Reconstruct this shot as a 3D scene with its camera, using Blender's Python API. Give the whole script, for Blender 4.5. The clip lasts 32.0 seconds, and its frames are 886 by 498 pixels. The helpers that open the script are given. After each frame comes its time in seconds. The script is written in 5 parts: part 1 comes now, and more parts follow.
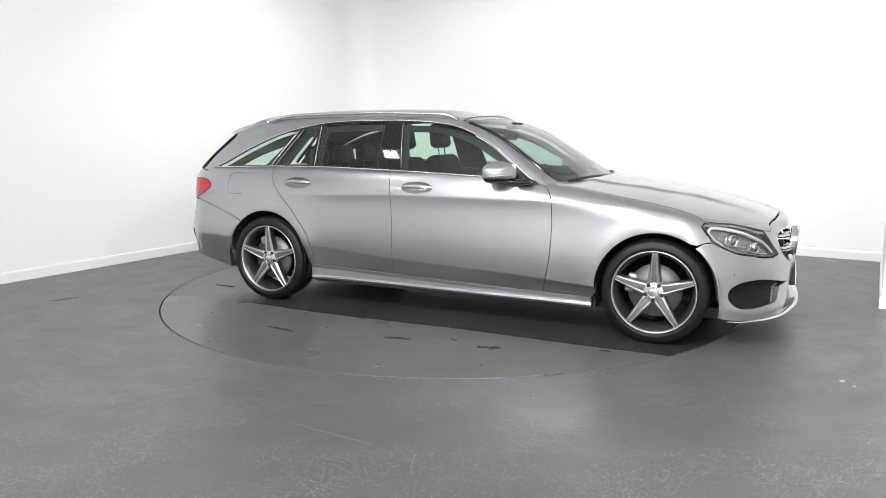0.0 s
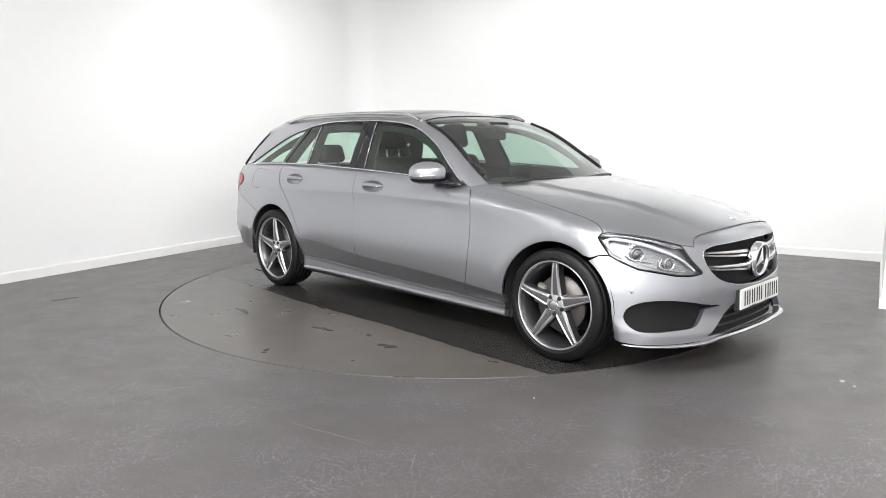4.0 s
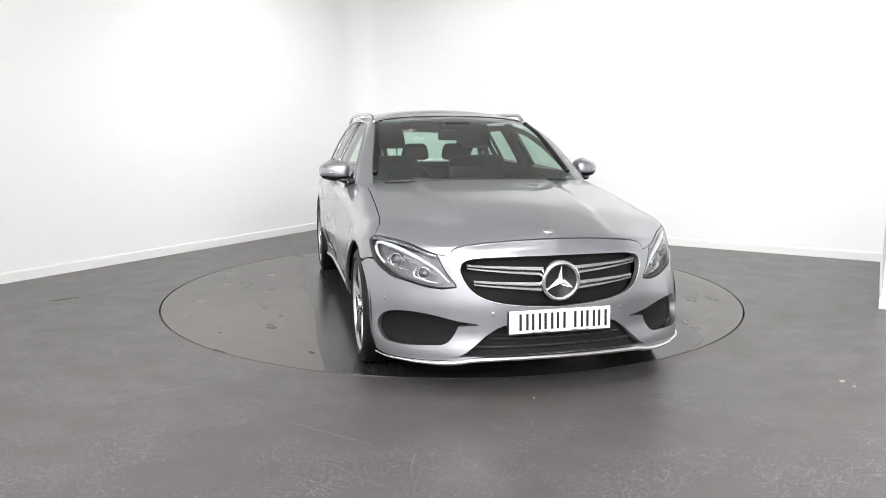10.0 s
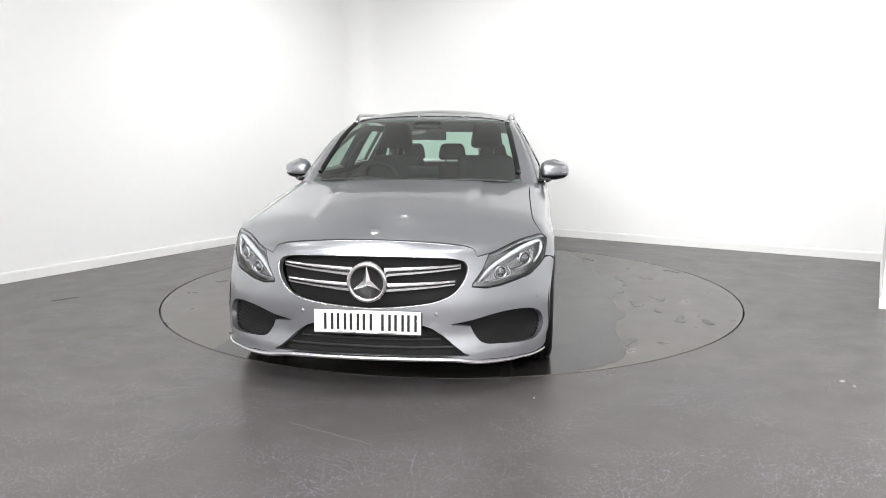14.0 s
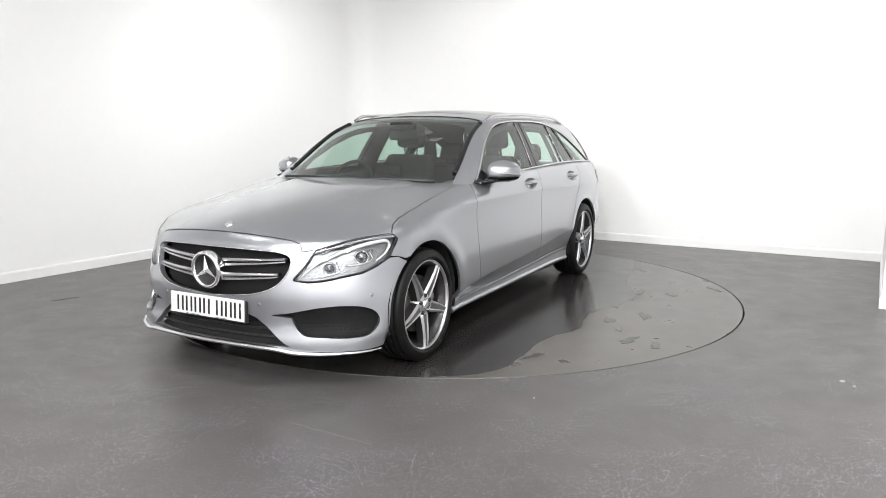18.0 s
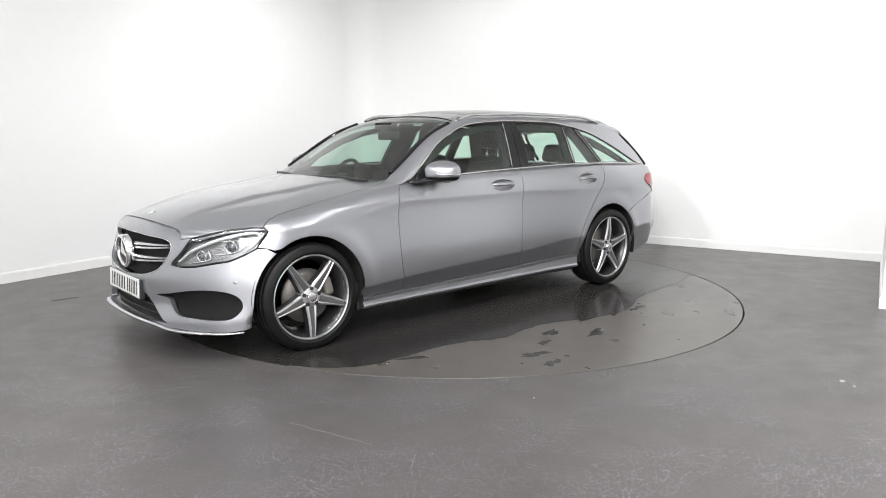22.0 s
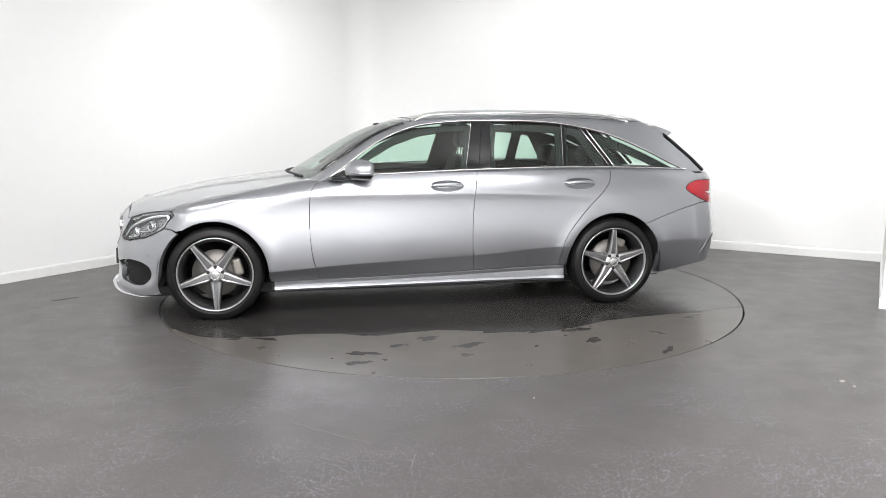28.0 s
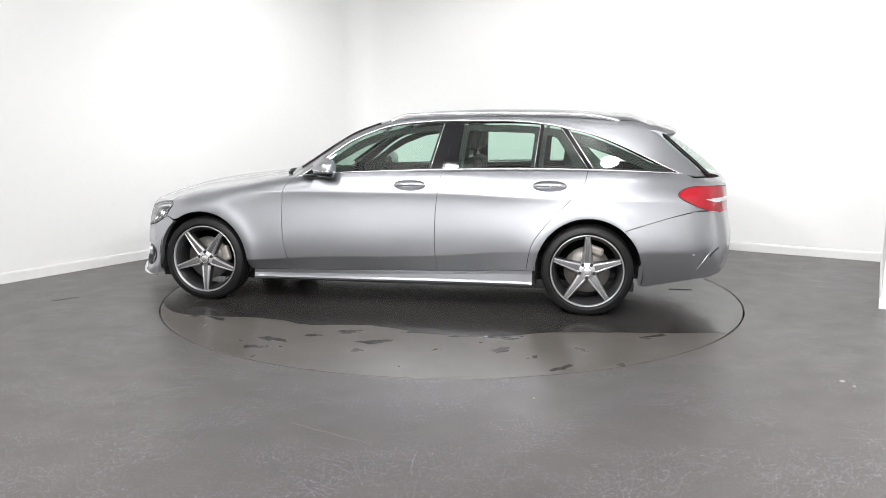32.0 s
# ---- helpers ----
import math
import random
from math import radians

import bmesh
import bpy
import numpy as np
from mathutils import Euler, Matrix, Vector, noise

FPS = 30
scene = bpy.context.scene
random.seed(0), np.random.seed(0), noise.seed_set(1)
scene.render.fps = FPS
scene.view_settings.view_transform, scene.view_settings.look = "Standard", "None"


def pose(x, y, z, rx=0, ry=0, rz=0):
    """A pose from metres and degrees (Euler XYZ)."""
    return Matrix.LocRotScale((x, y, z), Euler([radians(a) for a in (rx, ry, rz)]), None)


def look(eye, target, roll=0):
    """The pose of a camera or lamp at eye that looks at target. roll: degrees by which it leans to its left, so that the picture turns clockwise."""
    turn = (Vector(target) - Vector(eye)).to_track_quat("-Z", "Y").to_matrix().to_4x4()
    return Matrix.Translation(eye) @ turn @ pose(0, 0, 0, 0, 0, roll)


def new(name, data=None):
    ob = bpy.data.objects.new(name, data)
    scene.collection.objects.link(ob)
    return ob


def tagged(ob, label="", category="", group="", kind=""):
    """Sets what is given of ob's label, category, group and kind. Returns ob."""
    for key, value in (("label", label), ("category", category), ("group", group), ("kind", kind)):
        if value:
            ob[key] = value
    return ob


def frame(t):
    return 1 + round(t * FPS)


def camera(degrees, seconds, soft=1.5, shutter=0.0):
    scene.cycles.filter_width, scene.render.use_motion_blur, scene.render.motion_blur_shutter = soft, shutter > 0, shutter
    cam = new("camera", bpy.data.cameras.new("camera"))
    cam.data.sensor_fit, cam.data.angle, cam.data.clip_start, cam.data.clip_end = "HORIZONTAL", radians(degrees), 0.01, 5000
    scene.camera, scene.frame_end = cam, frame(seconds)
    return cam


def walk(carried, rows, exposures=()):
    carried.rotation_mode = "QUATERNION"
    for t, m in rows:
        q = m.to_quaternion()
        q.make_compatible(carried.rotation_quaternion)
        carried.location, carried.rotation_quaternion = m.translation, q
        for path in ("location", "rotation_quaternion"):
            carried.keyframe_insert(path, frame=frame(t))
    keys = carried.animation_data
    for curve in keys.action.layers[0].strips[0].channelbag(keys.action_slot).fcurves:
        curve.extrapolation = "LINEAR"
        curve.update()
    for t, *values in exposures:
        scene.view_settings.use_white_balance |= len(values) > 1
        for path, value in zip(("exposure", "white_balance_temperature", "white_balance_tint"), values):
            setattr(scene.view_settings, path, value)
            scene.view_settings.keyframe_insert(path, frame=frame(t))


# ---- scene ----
# A fixed camera looks at a car on a slowly turning floor disc in a small white studio.
# Origin: the disc's axis on the floor. The car's own space: x forward, y to its left, origin between the axles.
from mathutils.geometry import delaunay_2d_cdt

cam = camera(62.81, 32.0, soft=0.85)
EYE = pose(0, -5.859, 1.273, 90 - 9.243, 0, 0.613)
walk(cam, [(0.0, EYE), (32.0, EYE)])

TURNS = [(0.0, -23.95), (1.0, -29.12), (6.0, -54.82), (13.0, -91.48), (19.0, -122.91), (23.0, -143.62), (28.0, -169.19), (32.0, -189.55)]
CAR_X, CAR_Y = 0.338, -0.100
DISC_R = 2.235
ROOM_TURN = -30.4
LEFT, RIGHT, BACK, CEIL = -3.31, 3.045, 3.21, 3.22
FRONT, FAR_RIGHT, NEAR_END = -8.5, 6.0, 0.97

# ---------------------------------------------------------------- light
world = bpy.data.worlds.new("studio")
scene.world = world
world.use_nodes = True
world.node_tree.nodes["Background"].inputs[0].default_value = (0.9, 0.95, 1.0, 1)
world.node_tree.nodes["Background"].inputs[1].default_value = 0.03
scene.view_settings.exposure = 0.0
POWER_CEIL, POWER_FILL = 29.5, 420.0
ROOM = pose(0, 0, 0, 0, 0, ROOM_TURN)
# rows at -5.0 and -7.3 are unseen, added to light the car's front
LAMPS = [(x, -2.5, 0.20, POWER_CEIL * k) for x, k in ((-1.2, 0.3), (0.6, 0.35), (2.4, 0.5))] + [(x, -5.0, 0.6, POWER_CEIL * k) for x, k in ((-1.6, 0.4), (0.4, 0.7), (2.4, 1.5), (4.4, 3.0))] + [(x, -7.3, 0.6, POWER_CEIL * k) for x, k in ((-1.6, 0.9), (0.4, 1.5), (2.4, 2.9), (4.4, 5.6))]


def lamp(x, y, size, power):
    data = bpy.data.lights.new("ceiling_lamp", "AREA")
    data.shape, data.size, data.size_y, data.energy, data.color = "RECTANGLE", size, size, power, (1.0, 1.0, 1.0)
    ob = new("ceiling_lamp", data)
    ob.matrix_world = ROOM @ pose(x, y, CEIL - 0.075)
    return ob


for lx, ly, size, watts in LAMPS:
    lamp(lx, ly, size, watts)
# unseen ceiling floods added to brighten the walls: lamp and aim in the room
FILL_FLOODS = [((0.5, -4.0, 3.02), (-0.7, BACK, 1.7), 0.9), ((-0.5, 0.2, 3.02), (-0.9, BACK, 1.0), 0.22), ((2.3, 0.2, 3.02), (2.7, BACK, 1.0), 0.42), ((2.0, -4.0, 3.02), (2.2, BACK, 1.7), 1.1), ((2.4, -1.4, 3.02), (LEFT, 1.4, 1.7), 0.36), ((-0.9, 0.5, 3.02), (LEFT, 1.3, 0.9), 0.30), ((1.6, -3.6, 3.02), (LEFT, -1.6, 1.7), 0.5), ((1.2, -3.0, 3.02), (FAR_RIGHT, -1.6, 1.3), 0.8)]
for eye, aim, share in FILL_FLOODS:
    data = bpy.data.lights.new("flood_lamp", "SPOT")
    data.energy, data.spot_size, data.spot_blend, data.shadow_soft_size = POWER_FILL * share, radians(110), 0.9, 0.13
    ob = new("flood_lamp", data)
    ob.matrix_world = ROOM @ look(eye, aim)


# ---------------------------------------------------------------- materials
def mat(name, base, rough=0.5, metal=0.0, coat=0.0, spec=0.5, grain=0.0, grain_scale=60.0, bump=0.0, bump_scale=200.0, rough_var=0.0, emit=0.0, coat_rough=0.05):
    """A principled surface whose colour, gloss and relief vary at two scales."""
    m = bpy.data.materials.new(name)
    m.use_nodes = True
    nt = m.node_tree
    b = nt.nodes["Principled BSDF"]
    b.inputs["Base Color"].default_value = (*base, 1)
    b.inputs["Roughness"].default_value = rough
    b.inputs["Metallic"].default_value = metal
    b.inputs["Coat Weight"].default_value = coat
    b.inputs["Coat Roughness"].default_value = coat_rough
    b.inputs["Specular IOR Level"].default_value = spec
    if emit:
        b.inputs["Emission Color"].default_value = (*base, 1)
        b.inputs["Emission Strength"].default_value = emit
    co = nt.nodes.new("ShaderNodeTexCoord")
    if grain or rough_var:
        n1 = nt.nodes.new("ShaderNodeTexNoise")
        n1.inputs["Scale"].default_value = grain_scale
        n1.inputs["Detail"].default_value = 6
        n2 = nt.nodes.new("ShaderNodeTexNoise")
        n2.inputs["Scale"].default_value = grain_scale / 18
        n2.inputs["Detail"].default_value = 4
        add = nt.nodes.new("ShaderNodeMath")
        add.operation = "ADD"
        for n in (n1, n2):
            nt.links.new(co.outputs["Object"], n.inputs["Vector"])
        nt.links.new(n1.outputs["Fac"], add.inputs[0])
        nt.links.new(n2.outputs["Fac"], add.inputs[1])
        if grain:
            r = nt.nodes.new("ShaderNodeMapRange")
            r.inputs["From Min"].default_value, r.inputs["From Max"].default_value = 0.6, 1.4
            r.inputs["To Min"].default_value, r.inputs["To Max"].default_value = 1 - grain, 1 + grain
            mul = nt.nodes.new("ShaderNodeVectorMath")
            mul.operation = "SCALE"
            mul.inputs[0].default_value = base
            nt.links.new(add.outputs[0], r.inputs["Value"])
            nt.links.new(r.outputs["Result"], mul.inputs["Scale"])
            nt.links.new(mul.outputs["Vector"], b.inputs["Base Color"])
        if rough_var:
            r = nt.nodes.new("ShaderNodeMapRange")
            r.inputs["From Min"].default_value, r.inputs["From Max"].default_value = 0.6, 1.4
            r.inputs["To Min"].default_value, r.inputs["To Max"].default_value = rough - rough_var, rough + rough_var
            nt.links.new(add.outputs[0], r.inputs["Value"])
            nt.links.new(r.outputs["Result"], b.inputs["Roughness"])
    if bump:
        n = nt.nodes.new("ShaderNodeTexNoise")
        n.inputs["Scale"].default_value = bump_scale
        n.inputs["Detail"].default_value = 3
        bp = nt.nodes.new("ShaderNodeBump")
        bp.inputs["Strength"].default_value = bump
        bp.inputs["Distance"].default_value = 0.002
        nt.links.new(co.outputs["Object"], n.inputs["Vector"])
        nt.links.new(n.outputs["Fac"], bp.inputs["Height"])
        nt.links.new(bp.outputs["Normal"], b.inputs["Normal"])
    return m


def glass_mat(name, tint, ior=1.5, rough=0.0):
    """A thin tinted pane: clear straight through, with more gloss at a slant."""
    m = bpy.data.materials.new(name)
    m.use_nodes = True
    nt = m.node_tree
    nt.nodes.clear()
    out = nt.nodes.new("ShaderNodeOutputMaterial")
    tr = nt.nodes.new("ShaderNodeBsdfTransparent")
    tr.inputs["Color"].default_value = (*tint, 1)
    gl = nt.nodes.new("ShaderNodeBsdfGlossy")
    gl.inputs["Roughness"].default_value = rough
    lw = nt.nodes.new("ShaderNodeLayerWeight")
    pw = nt.nodes.new("ShaderNodeMath")
    pw.operation, pw.inputs[1].default_value = "POWER", 5.0
    nt.links.new(lw.outputs["Facing"], pw.inputs[0])
    fr = nt.nodes.new("ShaderNodeMath")
    fr.operation, fr.use_clamp = "MULTIPLY_ADD", True
    fr.inputs[1].default_value, fr.inputs[2].default_value = 0.85, 2 * ((ior - 1) / (ior + 1)) ** 2
    nt.links.new(pw.outputs[0], fr.inputs[0])
    mx = nt.nodes.new("ShaderNodeMixShader")
    nt.links.new(fr.outputs[0], mx.inputs[0])
    nt.links.new(tr.outputs[0], mx.inputs[1])
    nt.links.new(gl.outputs[0], mx.inputs[2])
    nt.links.new(mx.outputs[0], out.inputs[0])
    return m


DRY = ((0.078, 0.070, 0.067), (0.111, 0.099, 0.092), (0.056, 0.053, 0.053), (0.145, 0.143, 0.150))
DUSTY = ((0.082, 0.073, 0.066), (0.116, 0.102, 0.090), (0.060, 0.056, 0.053), (0.14, 0.135, 0.13))
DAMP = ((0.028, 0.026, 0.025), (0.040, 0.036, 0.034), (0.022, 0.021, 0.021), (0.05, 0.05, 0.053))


def floor_mat(name, seed=0.0, gloss=(0.35, 0.43), flecked=0.9, tone=DRY, relief=0.10):
    """Dark grey sheet flooring with pale mica flecks, scuffs, and gloss that varies with wear."""
    m = bpy.data.materials.new(name)
    m.use_nodes = True
    nt = m.node_tree
    b = nt.nodes["Principled BSDF"]
    co = nt.nodes.new("ShaderNodeTexCoord")
    mp = nt.nodes.new("ShaderNodeMapping")
    mp.inputs["Location"].default_value = (seed, seed * 1.7, 0)
    nt.links.new(co.outputs["Object"], mp.inputs["Vector"])

    def tex(scale, detail, kind="ShaderNodeTexNoise"):
        n = nt.nodes.new(kind)
        n.inputs["Scale"].default_value = scale
        if kind == "ShaderNodeTexNoise":
            n.inputs["Detail"].default_value = detail
        nt.links.new(mp.outputs[0], n.inputs["Vector"])
        return n

    def span(src, a, z, lo, hi):
        r = nt.nodes.new("ShaderNodeMapRange")
        for k, v in (("From Min", a), ("From Max", z), ("To Min", lo), ("To Max", hi)):
            r.inputs[k].default_value = v
        nt.links.new(src, r.inputs["Value"])
        return r.outputs["Result"]

    def mix(fac, a, c):
        x = nt.nodes.new("ShaderNodeMix")
        x.data_type = "RGBA"
        for sock, v in ((x.inputs[0], fac), (x.inputs[6], a), (x.inputs[7], c)):
            if isinstance(v, (tuple, list)):
                sock.default_value = (*v, 1)
            elif isinstance(v, float):
                sock.default_value = v
            else:
                nt.links.new(v, sock)
        return x.outputs[2]

    big = tex(0.7, 5)
    mid = tex(5.0, 4)
    fine = tex(90.0, 4)
    base = mix(span(big.outputs["Fac"], 0.3, 0.7, 0.0, 1.0), tone[0], tone[1])
    base = mix(span(mid.outputs["Fac"], 0.35, 0.75, 0.0, 0.22), base, tone[2])
    base = mix(span(fine.outputs["Fac"], 0.35, 0.7, 0.0, 0.30), base, tone[3])
    flecks = tex(185.0, 0, "ShaderNodeTexVoronoi")
    pick = nt.nodes.new("ShaderNodeSeparateColor")
    nt.links.new(flecks.outputs["Color"], pick.inputs[0])
    dot = span(flecks.outputs["Distance"], 0.48, 0.26, 0.0, 1.0)
    few = span(pick.outputs[0], 0.70, 1.0, 0.0, flecked)
    both = nt.nodes.new("ShaderNodeMath")
    both.operation = "MULTIPLY"
    nt.links.new(dot, both.inputs[0])
    nt.links.new(few, both.inputs[1])
    crowd = nt.nodes.new("ShaderNodeMath")
    crowd.operation = "MULTIPLY"
    nt.links.new(both.outputs[0], crowd.inputs[0])
    nt.links.new(span(tex(2.6, 3).outputs["Fac"], 0.40, 0.60, 0.22, 1.0), crowd.inputs[1])
    base = mix(crowd.outputs[0], base, (0.52, 0.52, 0.64))
    nt.links.new(base, b.inputs["Base Color"])
    rough = span(mid.outputs["Fac"], 0.3, 0.75, *gloss)
    nt.links.new(rough, b.inputs["Roughness"])
    b.inputs["Specular IOR Level"].default_value = 0.44
    bp = nt.nodes.new("ShaderNodeBump")
    bp.inputs["Strength"].default_value = relief
    bp.inputs["Distance"].default_value = 0.002
    nt.links.new(fine.outputs["Fac"], bp.inputs["Height"])
    nt.links.new(bp.outputs[0], b.inputs["Normal"])
    return m


M_WALL = mat("white_wall_paint", (0.86, 0.86, 0.855), 0.6, grain=0.012, grain_scale=14, bump=0.08, bump_scale=350)
M_SKIRT = mat("white_gloss_paint", (0.82, 0.82, 0.81), 0.35, grain=0.03, grain_scale=20)
M_CEIL = mat("ceiling_paint", (0.80, 0.80, 0.79), 0.8, grain=0.04, grain_scale=8)
M_FLOOR = floor_mat("flecked_grey_vinyl", flecked=1.25)
M_DISC = floor_mat("worn_disc_vinyl", 4.3, (0.27, 0.32), 0.10, DUSTY, 0.03)
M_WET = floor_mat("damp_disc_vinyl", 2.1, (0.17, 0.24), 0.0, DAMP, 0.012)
M_DARK = mat("dark_gap", (0.012, 0.012, 0.012), 0.9)
M_PAINT = mat("metallic_grey_paint", (0.370, 0.378, 0.403), 0.33, 0.88, 1.0, grain=0.010, grain_scale=500, coat_rough=0.025)
M_CHROME = mat("bright_chrome", (0.82, 0.82, 0.83), 0.08, 1.0, grain=0.02)
M_SATIN = mat("satin_aluminium", (0.70, 0.70, 0.71), 0.26, 1.0, grain=0.03)
M_BLACK = mat("gloss_black_trim", (0.008, 0.008, 0.009), 0.05, spec=0.4)
M_PLASTIC = mat("black_plastic", (0.020, 0.020, 0.021), 0.5, grain=0.1, bump=0.2)
M_TYRE = mat("tyre_rubber", (0.006, 0.006, 0.006), 0.5, spec=0.28, grain=0.15, grain_scale=40, bump=0.2, bump_scale=300)
M_RIM = mat("machined_alloy", (0.56, 0.56, 0.57), 0.38, 0.95, grain=0.04, grain_scale=120)
M_RIM_DARK = mat("grey_wheel_paint", (0.05, 0.05, 0.053), 0.35, 0.6, 0.5)
M_RIM_GROOVE = mat("satin_wheel_paint", (0.17, 0.17, 0.175), 0.42, 0.8, 0.3)
M_DISC_IRON = mat("brake_iron", (0.17, 0.16, 0.15), 0.5, 0.8, grain=0.15, grain_scale=70)
M_CALIPER = mat("cast_caliper", (0.30, 0.28, 0.25), 0.45, 0.6, grain=0.1)
M_GLASS = glass_mat("green_tinted_glass", (0.78, 0.94, 0.855), 1.58)
M_SCREEN = glass_mat("windscreen_glass", (0.64, 0.80, 0.72), 1.9)
M_LENS = glass_mat("clear_lens", (0.93, 0.94, 0.95), 1.45)
M_RED = mat("red_lamp_lens", (0.40, 0.004, 0.016), 0.10, 0, 0.3, grain=0.1)
M_WHITE = mat("white_plate", (0.80, 0.80, 0.79), 0.35, grain=0.02)
M_INK = mat("black_ink", (0.01, 0.01, 0.01), 0.5)
M_CABIN = mat("black_cabin_trim", (0.012, 0.012, 0.0125), 0.65, spec=0.3, grain=0.15, grain_scale=12)
M_SEAT = mat("black_leather", (0.008, 0.008, 0.008), 0.6, spec=0.25, grain=0.15, grain_scale=60)


# ---------------------------------------------------------------- mesh helpers
def flat_mesh(name, verts, faces, smooth=False):
    me = bpy.data.meshes.new(name)
    me.from_pydata([tuple(map(float, v)) for v in verts], [], faces)
    me.update()
    if smooth:
        me.shade_smooth()
    return me


def part_mesh(name, me, material, parent, label=""):
    ob = new(name, me)
    me.materials.append(material)
    ob.parent = parent
    return tagged(ob, label)


def part(name, bm, material, parent, label=""):
    me = bpy.data.meshes.new(name)
    bm.normal_update()
    bm.to_mesh(me)
    bm.free()
    return part_mesh(name, me, material, parent, label)


def box(bm, x0, x1, y0, y1, z0, z1, bevel=0.0, segments=2):
    r = bmesh.ops.create_cube(bm, size=1)
    vs = r["verts"]
    for v in vs:
        v.co = ((x0 + x1) / 2 + v.co.x * (x1 - x0), (y0 + y1) / 2 + v.co.y * (y1 - y0), (z0 + z1) / 2 + v.co.z * (z1 - z0))
    if bevel:
        es = list({e for v in vs for e in v.link_edges})
        bmesh.ops.bevel(bm, geom=es, offset=bevel, segments=segments, affect="EDGES", profile=0.5)


def tube(pts, radius, ring=10, flat=1.0, closed=False, up=(0, 0, 1)):
    """A bar swept along points; radius may be a list; flat squashes it along its local up."""
    pts = [Vector(p) for p in pts]
    n = len(pts)
    rad = radius if hasattr(radius, "__len__") else [radius] * n
    verts, faces = [], []
    for i, p in enumerate(pts):
        a = pts[(i - 1) % n] if closed or i else p
        c = pts[(i + 1) % n] if closed or i < n - 1 else p
        d = (c - a).normalized()
        side = d.cross(Vector(up))
        side = side.normalized() if side.length > 1e-4 else Vector((1, 0, 0))
        top = side.cross(d).normalized()
        for k in range(ring):
            w = 2 * math.pi * k / ring
            verts.append(p + side * math.cos(w) * rad[i] + top * math.sin(w) * rad[i] * flat)
    for i in range(n if closed else n - 1):
        j = (i + 1) % n
        for k in range(ring):
            l = (k + 1) % ring
            faces.append((i * ring + k, j * ring + k, j * ring + l, i * ring + l))
    if not closed:
        faces.append(tuple(range(ring - 1, -1, -1)))
        faces.append(tuple((n - 1) * ring + k for k in range(ring)))
    return flat_mesh("bar", verts, faces, True)


def lathe(profile, steps=48, axis="y"):
    """Turns (radius, along) points round the y axis."""
    verts, faces = [], []
    m = len(profile)
    for i in range(steps):
        a = 2 * math.pi * i / steps
        for r, h in profile:
            verts.append((r * math.cos(a), h, r * math.sin(a)))
    for i in range(steps):
        j = (i + 1) % steps
        for k in range(m - 1):
            faces.append((i * m + k, j * m + k, j * m + k + 1, i * m + k + 1))
    return flat_mesh("turned", verts, faces, True)


def pchip(xs, ys):
    """A smooth curve through a few points that never overshoots; flat past its ends."""
    xs, ys = np.array(xs, float), np.array(ys, float)
    if xs[0] > xs[-1]:
        xs, ys = xs[::-1], ys[::-1]
    h = np.diff(xs)
    d = np.diff(ys) / h
    m = np.zeros_like(xs)
    m[0], m[-1] = d[0], d[-1]
    for i in range(1, len(xs) - 1):
        if d[i - 1] * d[i] > 0:
            w1, w2 = 2 * h[i] + h[i - 1], h[i] + 2 * h[i - 1]
            m[i] = (w1 + w2) / (w1 / d[i - 1] + w2 / d[i])

    def f(x):
        x = np.clip(np.asarray(x, float), xs[0], xs[-1])
        i = np.clip(np.searchsorted(xs, x) - 1, 0, len(xs) - 2)
        t = (x - xs[i]) / h[i]
        return (ys[i] * (1 + 2 * t) * (1 - t) ** 2 + m[i] * h[i] * t * (1 - t) ** 2
                + ys[i + 1] * t * t * (3 - 2 * t) + m[i + 1] * h[i] * t * t * (t - 1))
    return f


def spline(pts, n=40):
    """A smooth line through a few points of any dimension."""
    p = np.array(pts, float)
    k = np.concatenate([[0], np.cumsum(np.sqrt(np.linalg.norm(np.diff(p, axis=0), axis=1)))])
    t = np.linspace(0, k[-1], n)
    q = np.vstack([2 * p[0] - p[1], p, 2 * p[-1] - p[-2]])
    kk = np.concatenate([[-k[1]], k, [2 * k[-1] - k[-2]]])
    out = []
    for s in t:
        i = int(np.clip(np.searchsorted(k, s) - 1, 0, len(k) - 2)) + 1
        t0, t1, t2, t3 = kk[i - 1:i + 3]
        p0, p1, p2, p3 = q[i - 1:i + 3]
        a1 = (t1 - s) / (t1 - t0) * p0 + (s - t0) / (t1 - t0) * p1
        a2 = (t2 - s) / (t2 - t1) * p1 + (s - t1) / (t2 - t1) * p2
        a3 = (t3 - s) / (t3 - t2) * p2 + (s - t2) / (t3 - t2) * p3
        b1 = (t2 - s) / (t2 - t0) * a1 + (s - t0) / (t2 - t0) * a2
        b2 = (t3 - s) / (t3 - t1) * a2 + (s - t1) / (t3 - t1) * a3
        out.append((t2 - s) / (t2 - t1) * b1 + (s - t1) / (t2 - t1) * b2)
    return np.array(out)


def dense(pts, step):
    """Points along a broken line, no further apart than step."""
    pts = np.array(pts, float)
    out = []
    for a, b in zip(pts[:-1], pts[1:]):
        n = max(1, int(math.ceil(np.linalg.norm(b - a) / step)))
        out += [a + (b - a) * i / n for i in range(n)]
    return np.array(out + [pts[-1]])


def inside(poly, p):
    """Which of the points p lie in the polygon."""
    x, y = p[:, 0], p[:, 1]
    r = np.zeros(len(p), bool)
    for (x0, y0), (x1, y1) in zip(poly, np.roll(poly, -1, axis=0)):
        if y0 != y1:
            r ^= ((y0 > y) != (y1 > y)) & (x < (x1 - x0) * (y - y0) / (y1 - y0) + x0)
    return r


